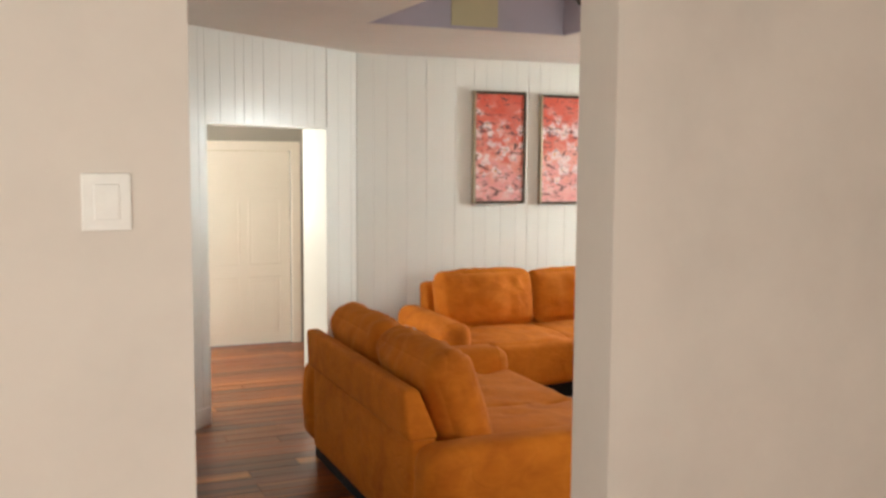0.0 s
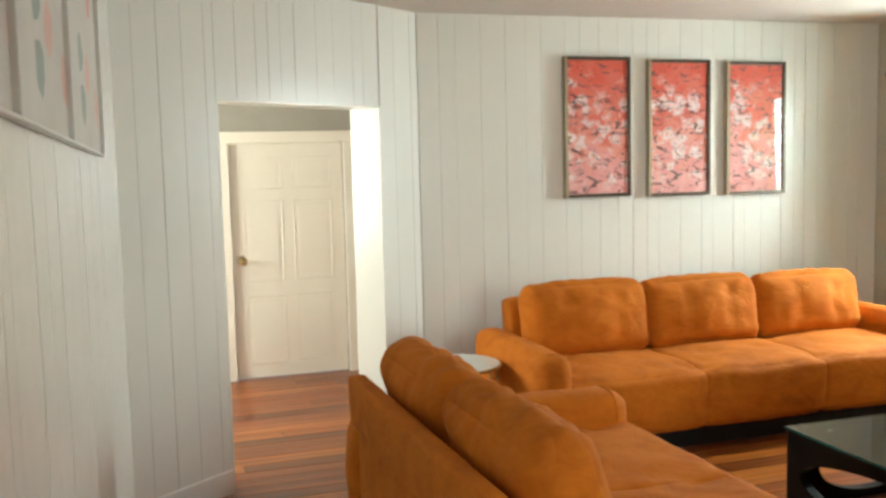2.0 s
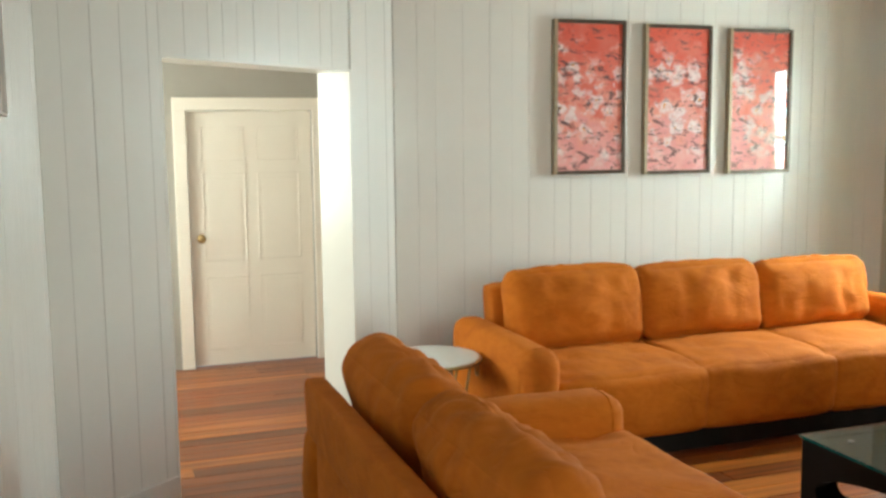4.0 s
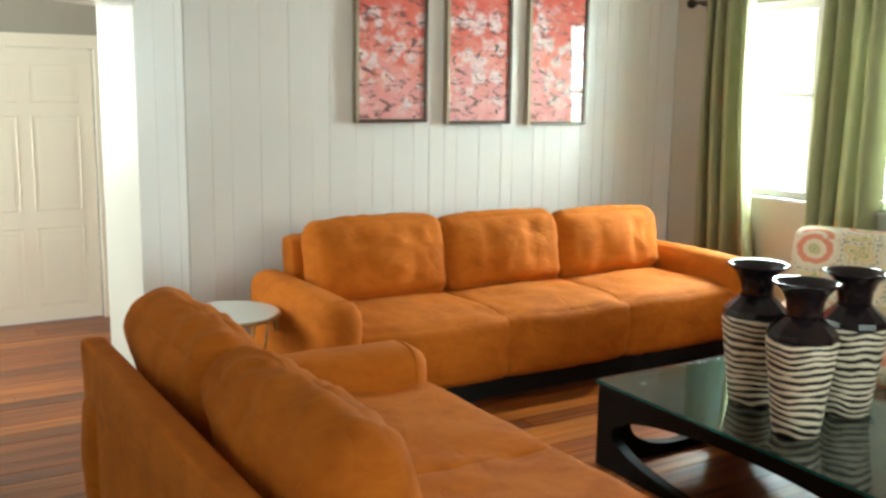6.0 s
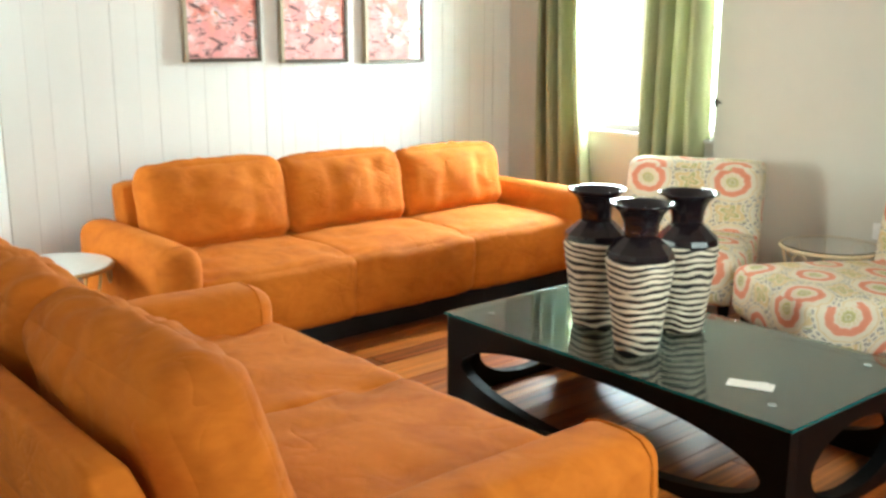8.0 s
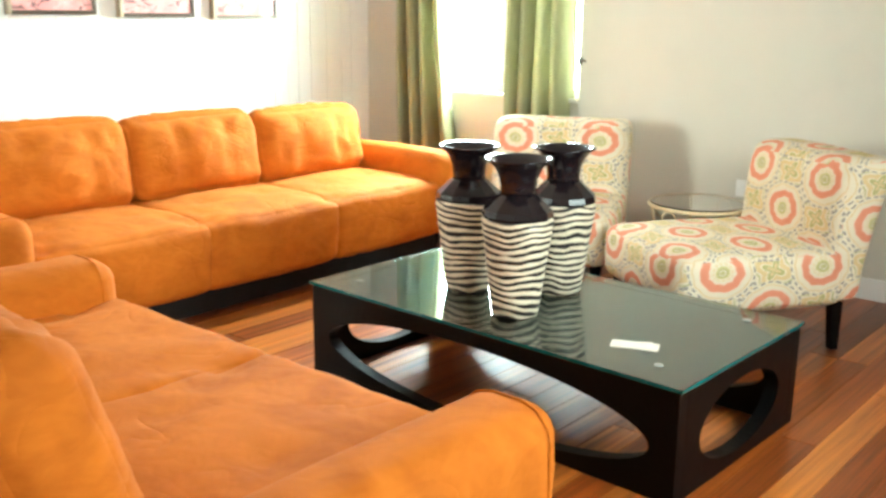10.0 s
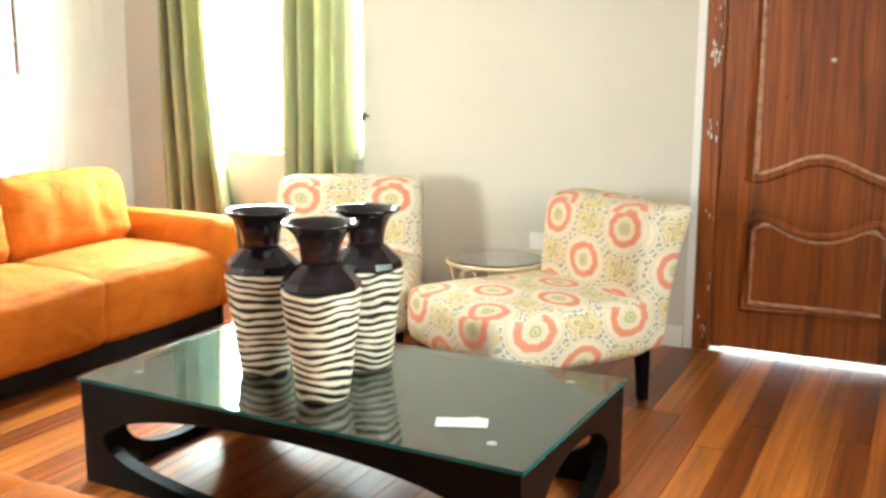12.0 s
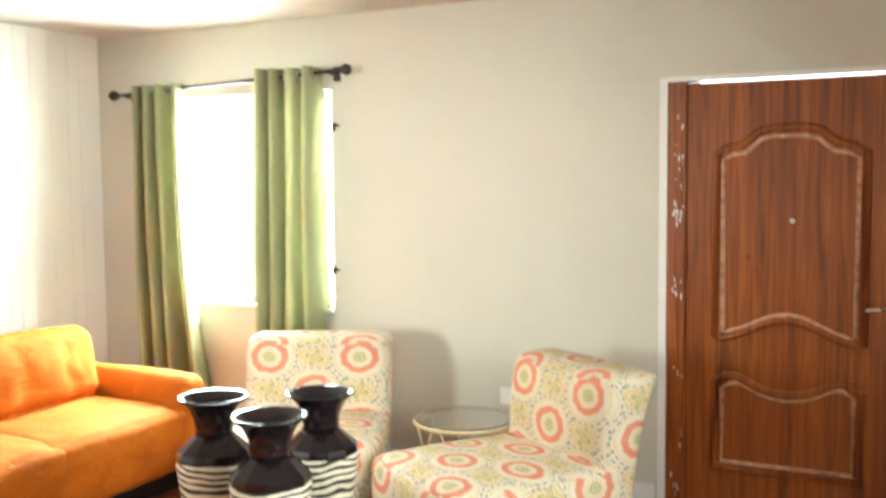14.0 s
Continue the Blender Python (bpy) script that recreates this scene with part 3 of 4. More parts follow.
# ---- things: windows and doors ----
def window_unit(name, m, w, h, label):
    """Casement in local x by z, looking along local y."""
    win = tagged(thing(name, m, label, "window"), kind="structure")
    part("window_frame", boxes((0, 0.05, 0, 0.07, 0, h), (w - 0.05, w, 0, 0.07, 0, h), (0.05, w - 0.05, 0, 0.07, 0, 0.05), (0.05, w - 0.05, 0, 0.07, h - 0.05, h), bevel=0.004), M_TRIM, win)
    part("mullion", boxes((w / 2 - 0.03, w / 2 + 0.03, 0.005, 0.065, 0.05, h - 0.05), bevel=0.004), M_TRIM, win)
    part("transom", boxes((0.05, w / 2 - 0.03, 0.012, 0.058, h * 0.52, h * 0.52 + 0.03), (w / 2 + 0.03, w - 0.05, 0.012, 0.058, h * 0.52, h * 0.52 + 0.03)), M_TRIM, win)
    for k in range(2):
        x0 = 0.05 + k * (w / 2 - 0.02)
        pane = part("pane", boxes((x0, x0 + w / 2 - 0.08, 0.03, 0.036, 0.05, h - 0.05)), M_GLASS, win, "clear glass pane")
        pane.visible_shadow = False
    return win


w1 = window_unit("window_1", Matrix.Translation((X_E + 0.06, WIN_Y[1], WIN_Z[0])) @ Matrix.Rotation(-math.pi / 2, 4, "Z"), WIN_Y[1] - WIN_Y[0], WIN_Z[1] - WIN_Z[0], "white-framed window full of bright daylight behind green curtains")
part("window_sill", boxes((0.0, WIN_Y[1] - WIN_Y[0] - 0.01, -0.075, -0.001, -0.022, 0.0), bevel=0.005), M_TRIM, w1, "white painted sill")
# window out of view, added for the lobby lamp
window_unit("fill_window_lobby", Matrix.Translation((-0.85, 6.4, 0.9)) @ Matrix.Rotation(math.pi / 2, 4, "Z"), 1.2, 1.2, "unseen white-framed window added to light the lobby")
# unseen window added around the south fill lamp
window_unit("fill_window_south", Matrix.Translation((SW_X[0], Y_S0 + 0.04, SW_Z[0])), SW_X[1] - SW_X[0], SW_Z[1] - SW_Z[0], "unseen white-framed window added in the beige wall for fill light")
# unseen hall window added around its fill lamp
window_unit("fill_window_hall", Matrix.Translation((-1.22, -2.2, 0.9)) @ Matrix.Rotation(math.pi / 2, 4, "Z"), 1.2, 1.2, "unseen white-framed window added to light the hall")
latch = thing("window_latch", Matrix.Translation((X_E - 0.001, 4.80, 1.105)), "small dark metal window hook on the wall", "window latch", "window hooks")
part("plate", boxes((-0.004, 0, -0.014, 0.014, -0.024, 0.024), bevel=0.0015), M_BRONZE, latch)
part("hook", tube([(-0.006, 0, 0), (-0.03, 0, 0.005), (-0.035, -0.03, 0.01), (-0.03, -0.055, 0.0)], 0.006), M_BRONZE, latch, smooth=True)
copy_thing(latch, Matrix.Translation((X_E - 0.001, 4.79, 1.913)))


def panelled_door():
    d = tagged(thing("door_1", Matrix.Translation((1.19, LY, 0)), "closed cream six-panel door with a round brass knob", "door"), kind="structure")
    part("door_leaf", boxes((0.006, 0.854, 0.02, 0.06, 0.008, 1.768)), M_CREAM, d)
    part("door_frame", boxes((-0.085, 0.0, -0.022, 0.1, 0, 1.773), (0.86, 0.945, -0.022, 0.1, 0, 1.773), (-0.085, 0.945, -0.022, 0.1, 1.773, 1.858), bevel=0.005), M_CREAM, d)
    for x0, x1 in ((0.10, 0.385), (0.475, 0.76)):
        for z0, z1 in ((0.12, 0.62), (0.74, 1.34), (1.43, 1.66)):
            pan = part("panel", boxes((x0 + 0.03, x1 - 0.03, 0.0165, 0.0205, z0 + 0.03, z1 - 0.03), bevel=0.0015), M_CREAM, d)
            rim = [(x0, z0), (x1, z0), (x1, z1), (x0, z1)]
            part("panel_moulding", tube([(x, 0.0185, z) for x, z in rim], 0.005, 6, True), M_CREAM, pan)
    part("door_knob", move(lathe([(0.030, 0), (0.030, 0.006), (0.012, 0.010), (0.010, 0.03), (0.024, 0.038), (0.029, 0.052), (0.022, 0.066), (0.006, 0.07)], 20), Matrix.Translation((0.075, 0.02, 0.90)) @ Matrix.Rotation(math.pi / 2, 4, "X")), M_BRASS, d, "dull brass knob", smooth=True)
    return d


panelled_door()


def moulding(points, r=0.016):
    return tube([(0, y, z) for y, z in points], r, 6, True)


def front_door():
    w = DOOR_Y[1] - DOOR_Y[0]
    d = tagged(thing("door_2", Matrix.Translation((X_E + 0.03, DOOR_Y[0], 0)), "closed varnished brown front door with curved mouldings and chipped edge", "door"), kind="structure")
    part("door_leaf", boxes((0, 0.05, 0.004, w - 0.073, 0.022, DOOR_Z), bevel=0.002), M_DOOR, d)
    part("door_frame", boxes((-0.028, 0.051, w - 0.0715, w + 0.010, 0, DOOR_Z + 0.01), (0.053, 0.09, w - 0.12, w + 0.010, 0, DOOR_Z + 0.01), (0.053, 0.09, 0.0015, 0.05, 0, DOOR_Z), bevel=0.004), M_DOOR, d, "brown frame with flaked white paint")
    y0, y1 = 0.20, 0.845

    def wave(a, b, z, amp, n=14):
        return [(a + (b - a) * k / n, z + amp * (0.5 - 0.5 * math.cos(2 * math.pi * k / n))) for k in range(n + 1)]

    top = [(y1, 1.72), (y1 - 0.05, 1.75), (y1 - 0.11, 1.755), (y1 - 0.15, 1.785), (y1 - 0.185, 1.82), (y1 - 0.25, 1.835), (y0 + 0.25, 1.835), (y0 + 0.185, 1.82), (y0 + 0.15, 1.785), (y0 + 0.11, 1.755), (y0 + 0.05, 1.75), (y0, 1.72)]
    # the inner line of each pair takes the painted highlight colour
    for name, scale in (("moulding", 1.0), ("moulding", 0.88)):
        cy, cz = (y0 + y1) / 2, 1.3
        pts = top + wave(y0, y1, 0.85, 0.10)
        pts = [(cy + (y - cy) * (1 - (1 - scale) * 0.75), cz + (z - cz) * (1 - (1 - scale) * 0.6)) for y, z in pts]
        part(name, moulding(pts, 0.022 if scale == 1 else 0.013), M_DOOR_HILITE if scale < 1 else M_DOOR, d, smooth=True)
    for scale in (1.0, 0.86):
        cy, cz = (y0 + y1) / 2, 0.43
        pts = [(y1, 0.23), (y1, 0.64)] + [(y1 - (y1 - y0) * k / 14, 0.645 + 0.035 * math.cos(2 * math.pi * k / 14) - 0.010 + 0.02 * math.exp(-((k - 2.2) / 1.2) ** 2) + 0.02 * math.exp(-((k - 11.8) / 1.2) ** 2)) for k in range(1, 14)] + [(y0, 0.64), (y0, 0.23)]
        pts = [(cy + (y - cy) * (1 - (1 - scale) * 0.75), cz + (z - cz) * (1 - (1 - scale) * 1.0)) for y, z in pts]
        part("moulding", moulding(pts, 0.022 if scale == 1 else 0.013), M_DOOR_HILITE if scale < 1 else M_DOOR, d, smooth=True)
    h = part("handle_plate", move(rbox(0.012, 0.055, 0.29, 0.005, 4), Matrix.Translation((-0.006, 0.050, 0.975))), M_STEEL, d, "satin steel lock plate", smooth=True)
    part("lever", tube([(-0.01, 0.050, 1.02), (-0.05, 0.050, 1.02), (-0.055, 0.065, 1.02), (-0.054, 0.12, 1.026), (-0.052, 0.19, 1.020)], 0.009), M_STEEL, h, smooth=True)
    part("keyhole", move(lathe([(0.014, 0), (0.014, 0.006), (0.011, 0.008)], 16), Matrix.Translation((-0.012, 0.050, 0.90)) @ Matrix.Rotation(-math.pi / 2, 4, "Y")), M_BRONZE, h, smooth=True)
    part("peephole", move(lathe([(0.012, 0), (0.012, 0.005), (0.008, 0.008)], 16), Matrix.Translation((0, 0.507, 1.408)) @ Matrix.Rotation(-math.pi / 2, 4, "Y")), M_STEEL, d, smooth=True)
    rng = random.Random(4)
    for z, n in ((1.88, 3), (1.72, 5), (1.60, 4), (1.46, 9), (1.40, 8), (1.08, 6), (0.66, 3), (0.34, 3), (0.12, 5)):
        bm = bmesh.new()
        for k in range(n):
            y, zz = w - 0.045 + rng.uniform(-0.022, 0.030), z + rng.uniform(-0.05, 0.05)
            s = rng.uniform(0.0015, 0.0042)
            pts = [(y + s * rng.uniform(0.5, 1.2) * math.cos(a), zz + 5.0 * s * rng.uniform(0.5, 1.2) * math.sin(a)) for a in (0, 1.2, 2.4, 3.6, 5.0)]
            lo = [bm.verts.new((-0.027, *p)) for p in pts]
            hi = [bm.verts.new((-0.0295, *p)) for p in pts]
            bm.faces.new(hi)
            for i in range(5):
                bm.faces.new((lo[i], lo[(i + 1) % 5], hi[(i + 1) % 5], hi[i]))
        part("paint_flake", bm, M_TRIM, d, "flaked white paint")
    return d


front_door()
setting("trim", boxes((X_E - 0.004, X_E + 0.05, DOOR_Y[1] + 0.0125, DOOR_Y[1] + 0.05, 0, DOOR_Z + 0.03)), M_TRIM, "white plaster edge beside the front door", "trim")
# thin white strip along the top of the door opening
setting("trim", boxes((X_E - 0.004, X_E + 0.06, DOOR_Y[0] - 0.02, DOOR_Y[1] + 0.0115, DOOR_Z + 0.0125, DOOR_Z + 0.035)), M_TRIM, "white strip above the front door", "trim")


# ---- things: seating ----
def sofa(name, m, label, W, D, seats, arm_w=0.235, seat_z=0.455, arm_z=0.595, back_z=0.77, cush_top=0.865, foot=0.115, seed=1.0, lean_y=0.36, back_t=0.17, tilt=-13, shear=0.10, slump=0.0, split_back=False):
    """Sofa along local x, front to -y, standing on z = 0."""
    s = thing(name, m, label, "sofa", "orange velvet sofas")
    hw, hd = W / 2, D / 2
    inner = W - 2 * arm_w
    cw = inner / seats
    part("base", move(rbox(inner + 0.02, D - 0.22, 0.16, 0.04, 8, (0, 0.006, 0), wrinkle=0.002, seed=seed), Matrix.Translation((0, 0.02, foot + 0.09))), M_VELVET, s, smooth=True)
    # black block fills the space between floor and seat, set back all round
    part("under_block", boxes((-hw + 0.07, hw - 0.07, -hd + 0.11, hd - 0.08, 0.001, foot + 0.02)), M_UNDERBLACK, s, "black block filling the space under the sofa")
    for side in (-1, 1):
        arm = rbox(arm_w, D - 0.03, arm_z - foot, 0.080, 12, (0.012, 0.012, 0.010), wrinkle=0.004, seed=seed + side)
        part("arm", move(arm, Matrix.Translation((side * (hw - arm_w / 2), 0, (arm_z + foot) / 2))), M_VELVET, s, smooth=True)
        r, hx, hz = 0.081, arm_w / 2 + 0.003, (arm_z - foot) / 2 + 0.003
        loop = []
        for cx, cz, a0 in ((hx - r, hz - r, 0), (-hx + r, hz - r, 90), (-hx + r, -hz + r, 180), (hx - r, -hz + r, 270)):
            loop += [(cx + r * math.cos(radians(a0 + q)), -(D - 0.03) / 2 + 0.076, cz + r * math.sin(radians(a0 + q))) for q in (0, 30, 60, 90)]
        part("piping", move(tube(loop, 0.0032, 6, True), Matrix.Translation((side * (hw - arm_w / 2), 0, (arm_z + foot) / 2))), M_VELVET, s, smooth=True)
    if split_back:
        # a full-height panel up to the arms, and a wedge above it that thins towards its top
        low = rbox(inner + 0.015, back_t, arm_z - foot, 0.03, 10, (0, 0.008, 0.0), wrinkle=0.002, seed=seed + 4)
        part("back_panel", move(low, Matrix.Translation((0, hd - 0.018 - back_t / 2, (arm_z + foot) / 2))), M_VELVET, s, smooth=True)
        high = back_z - arm_z + 0.01
        bk = rbox(inner + 0.045, back_t + 0.03, high, 0.028, 14, (0, 0.006, 0.004), wrinkle=0.003, seed=seed + 5)
        for v in bk.verts:
            u = (v.co.z / high) + 0.5
            f = v.co.y / (back_t + 0.03) + 0.5
            v.co.y += u * (0.085 * (1 - f) + 0.012 * f)
            v.co.x *= 1.0 - 0.035 * u
        part("back_frame", move(bk, Matrix.Translation((0, hd - 0.008 - back_t / 2, back_z - high / 2))), M_VELVET, s, smooth=True)
    else:
        bk = rbox(inner + 0.015, back_t, back_z - foot, min(0.045, back_t * 0.4), 10, (0, 0.01, 0.0), wrinkle=0.003, seed=seed + 5)
        for v in bk.verts:
            v.co.y += shear * (v.co.z / (back_z - foot))
        part("back_frame", move(bk, Matrix.Translation((0, hd - 0.045 - back_t / 2, (back_z + foot) / 2))), M_VELVET, s, smooth=True)
    for k in range(seats):
        cx = -inner / 2 + cw * (k + 0.5)
        hgt = seat_z - foot - 0.005
        top = hgt / 2
        dents = [((x, -0.04, top), (0, 0, -0.020), 0.055) for x in (-cw * 0.24, cw * 0.24)] + [((0, -0.30, top), (0, 0.004, -0.010), 0.16)]
        for side in (-1, 1):
            dents += [((side * cw * 0.46, -0.34, top), (0, 0.022, -0.026), 0.055), ((side * cw * 0.40, -0.22, top), (0, 0.0, -0.014), 0.05), ((side * cw * 0.36, -0.36, top - 0.05), (0, 0.014, 0.0), 0.05)]
        seat = rbox(cw + 0.05, D - 0.25, hgt, 0.055, 24, (0.0, 0.026, 0.022), dents, 0.007, seed + k * 3, 0.006)
        part("seat_cushion", move(seat, Matrix.Translation((cx, -0.120, foot + 0.005 + hgt / 2))), M_VELVET, s, smooth=True)
        h = cush_top - slump * k - seat_z + 0.03
        dents = [((x, -0.12, z), (0, 0.016, 0), 0.045) for x in (-cw * 0.17, cw * 0.2) for z in (-0.06, 0.08)]
        dents += [((x, -0.12, z), (0, 0.012, 0), 0.034) for x in (-cw * 0.17, cw * 0.2) for z in (0.01, 0.14, -0.13)]
        fold = ((cw * (0.12 - 0.2 * k), -0.05, h / 2 - 0.02), 0.0055, 0.24) if split_back else ((cw * 0.2, -0.13, 0.06), 0.0028, 0.18)
        cush = rbox(cw + 0.012, 0.20, h, 0.085, 40 if split_back else 30, (0.0, 0.055, 0.020), dents, 0.008, seed + k * 7 + 1, 0.010, fold)
        lean = Matrix.Translation((cx, hd - lean_y, seat_z - 0.02 + h / 2)) @ Matrix.Rotation(radians(tilt), 4, "X")
        part("back_cushion", move(cush, lean), M_VELVET, s, smooth=True)
    for x in (-1, 1):
        for y in (-1, 1):
            leg = lathe([(0.022, 0), (0.028, foot)], 12)
            part("leg", move(leg, Matrix.Translation((x * (hw - 0.10), y * (hd - 0.13), 0))), M_BLACK, s, "black wooden leg", smooth=True)
    return s


SOFA_W, SOFA_D = 2.76, 1.06
sofa("sofa", Matrix.Translation((3.80, 5.72, 0)), "long orange velvet sofa with three tufted back cushions", SOFA_W, SOFA_D, 3, arm_w=0.20, slump=0.018)
LS_W, LS_D = 2.0, 1.28
sofa("loveseat", Matrix.Translation((1.90, 3.70, 0)) @ Matrix.Rotation(radians(90), 4, "Z"), "orange velvet two-seat sofa with loose back cushions", LS_W, LS_D, 2, arm_z=0.58, back_z=0.785, cush_top=0.915, seed=9.0, lean_y=0.265, back_t=0.12, tilt=-18, split_back=True)


def slipper_chair(m, label):
    c = thing("slipper_chair", m, label, "chair", "printed slipper chairs")
    w, d = 0.74, 0.84
    seat = rbox(w, d - 0.06, 0.25, 0.06, 10, (0.01, 0.015, 0.022), (), 0.003, 2)
    box_uv(part("seat", move(seat, Matrix.Translation((0, -0.03, 0.325))), M_MEDAL, c, smooth=True))
    back = rbox(w, 0.16, 0.60, 0.05, 12, (0.004, 0.012, 0.0), (), 0.003, 5)
    for v in back.verts:
        t = (v.co.z + 0.31) / 0.62
        f = v.co.y / 0.16 + 0.5
        v.co.y += 0.02 + (0.02 * t + 0.04 * t ** 3) * (1 - f) + (0.06 * t + 0.11 * t ** 3) * f
    box_uv(part("backrest", move(back, Matrix.Translation((0, d / 2 - 0.09, 0.52))), M_MEDAL, c, smooth=True))
    for x in (-1, 1):
        for y in (-1, 1):
            leg = boxes((-0.026, 0.026, -0.026, 0.026, 0, 0.215))
            for v in leg.verts:
                if v.co.z < 0.01:
                    v.co.x, v.co.y = v.co.x * 0.7 + 0.0, v.co.y * 0.7 + 0.012 * y
            bmesh.ops.bevel(leg, geom=leg.edges[:], offset=0.004, segments=1, affect="EDGES")
            part("leg", move(leg, Matrix.Translation((x * (w / 2 - 0.06), y * (d / 2 - 0.075), 0))), M_BLACK, c, "black wooden leg")
    return c


chair_a = slipper_chair(Matrix.Translation((4.936, 4.425, 0)) @ Matrix.Rotation(radians(-66), 4, "Z"), "armless chair in coral and olive medallion print beside the window")
chair_b = copy_thing(chair_a, Matrix.Translation((4.80, 3.38, 0)) @ Matrix.Rotation(radians(-124), 4, "Z"))
tagged(chair_b, "armless chair in coral and olive medallion print near the front door")


# ---- things: tables ----
def holed_panel(length, height, t, ax, az, cz, n=56):
    """Upright panel in local x by z with an oval hole through it."""
    bm = bmesh.new()
    ringsets = []
    for y in (-t / 2, t / 2):
        inner, outer = [], []
        for k in range(n):
            a = 2 * math.pi * k / n
            ca, sa = math.cos(a), math.sin(a)
            inner.append(bm.verts.new((ax * ca, y, cz + az * sa)))
            dx, dz = ax * ca, az * sa
            f = min((length / 2) / max(abs(dx), 1e-6), ((height - cz) if dz > 0 else cz) / max(abs(dz), 1e-6))
            outer.append(bm.verts.new((dx * f, y, cz + dz * f)))
        ringsets.append((inner, outer))
    (i0, o0), (i1, o1) = ringsets
    for k in range(n):
        j = (k + 1) % n
        bm.faces.new((o0[k], o0[j], i0[j], i0[k]))
        bm.faces.new((o1[k], i1[k], i1[j], o1[j]))
        bm.faces.new((i0[k], i0[j], i1[j], i1[k]))
        bm.faces.new((o0[k], o1[k], o1[j], o0[j]))
    # square up the corners
    for o in (o0, o1):
        for sx in (-1, 1):
            for z in (0, height):
                v = min(o, key=lambda q: (q.co.x - sx * length / 2) ** 2 + (q.co.z - z) ** 2)
                v.co.x, v.co.z = sx * length / 2, z
    return bm


CT_M = Matrix.Translation((3.672, 3.570, 0)) @ Matrix.Rotation(radians(-1.6), 4, "Z")
CT_L, CT_W, CT_H = 1.607, 0.853, 0.366


def coffee_table():
    c = thing("coffee_table", CT_M, "low black coffee table with oval cut-outs and a glass top", "coffee table")
    l, w, h = CT_L - 0.02, CT_W - 0.02, CT_H - 0.014
    for s in (-1, 1):
        p = holed_panel(l, h, 0.05, l / 2 - 0.09, 0.138, 0.160)
        part("side_panel", move(p, Matrix.Translation((s * (w / 2 - 0.025), 0, 0)) @ Matrix.Rotation(math.pi / 2, 4, "Z")), M_BLACK, c)
        p = holed_panel(w - 0.102, h, 0.05, w / 2 - 0.14, 0.125, 0.165)
        part("end_panel", move(p, Matrix.Translation((0, s * (l / 2 - 0.025), 0))), M_BLACK, c)
    part("top", boxes((-w / 2 + 0.051, w / 2 - 0.051, -l / 2 + 0.051, l / 2 - 0.051, h - 0.03, h - 0.002), bevel=0.002), M_TABLETOP, c)
    g = part("glass_top", boxes((-CT_W / 2, CT_W / 2, -CT_L / 2, CT_L / 2, h + 0.002, CT_H), bevel=0.0025), M_TGLASS, c, "clear greenish glass sheet")
    g.data.materials.append(M_TGLASS_EDGE)
    for p in g.data.polygons:
        p.material_index = 1 if abs(p.normal.z) < 0.5 else 0
    for x in (-1, 1):
        for y in (-1, 1):
            part("bumper", move(lathe([(0.014, 0), (0.014, 0.003), (0.010, 0.004)], 16), Matrix.Translation((x * (w / 2 - 0.12), y * (l / 2 - 0.14), CT_H))), M_PAD, c, "clear plastic pad", smooth=True)
    return c


coffee_table()


def vase(m, label):
    v = thing("vase", m, label, "vase", "three striped vases")
    body = [(0.072, 0.0), (0.080, 0.004), (0.090, 0.07), (0.103, 0.18), (0.117, 0.275), (0.124, 0.330), (0.120, 0.345)]
    part("body", lathe(body, 40), M_ZEBRA, v, "raised black and cream zebra stripes", smooth=True)
    part("shoulder", lathe([(0.1205, 0.3455), (0.124, 0.352), (0.120, 0.372), (0.070, 0.418), (0.062, 0.424)], 12), M_GLAZE, v, "glossy black facets")
    part("neck", lathe([(0.062, 0.4245), (0.060, 0.438), (0.064, 0.475), (0.080, 0.512), (0.106, 0.536), (0.115, 0.541), (0.114, 0.547), (0.102, 0.545), (0.071, 0.510), (0.056, 0.475), (0.052, 0.43)], 40), M_GLAZE, v, "glossy black flared neck", smooth=True)
    return v


VASES = [(3.48, 3.55), (3.612, 3.872), (3.812, 3.59)]
first = vase(Matrix.Translation((*VASES[0], CT_H)), "black-necked vase with zebra stripes on the glass table")
for k, (x, y) in enumerate(VASES[1:]):
    copy_thing(first, Matrix.Translation((x, y, CT_H)) @ Matrix.Rotation(radians(70 + 95 * k), 4, "Z"))

card = thing("card", Matrix.Translation((3.465, 3.067, CT_H + 0.0005)) @ Matrix.Rotation(radians(-68), 4, "Z"), "small cream paper card lying on the glass", "card")
part("paper", boxes((-0.075, 0.075, -0.035, 0.035, 0, 0.0015)), M_PAPER, card)
part("fold", move(boxes((0, 0.052, -0.03, 0.03, 0.002, 0.003)), Matrix.Rotation(radians(-6), 4, "Y")), M_PAPER, card)


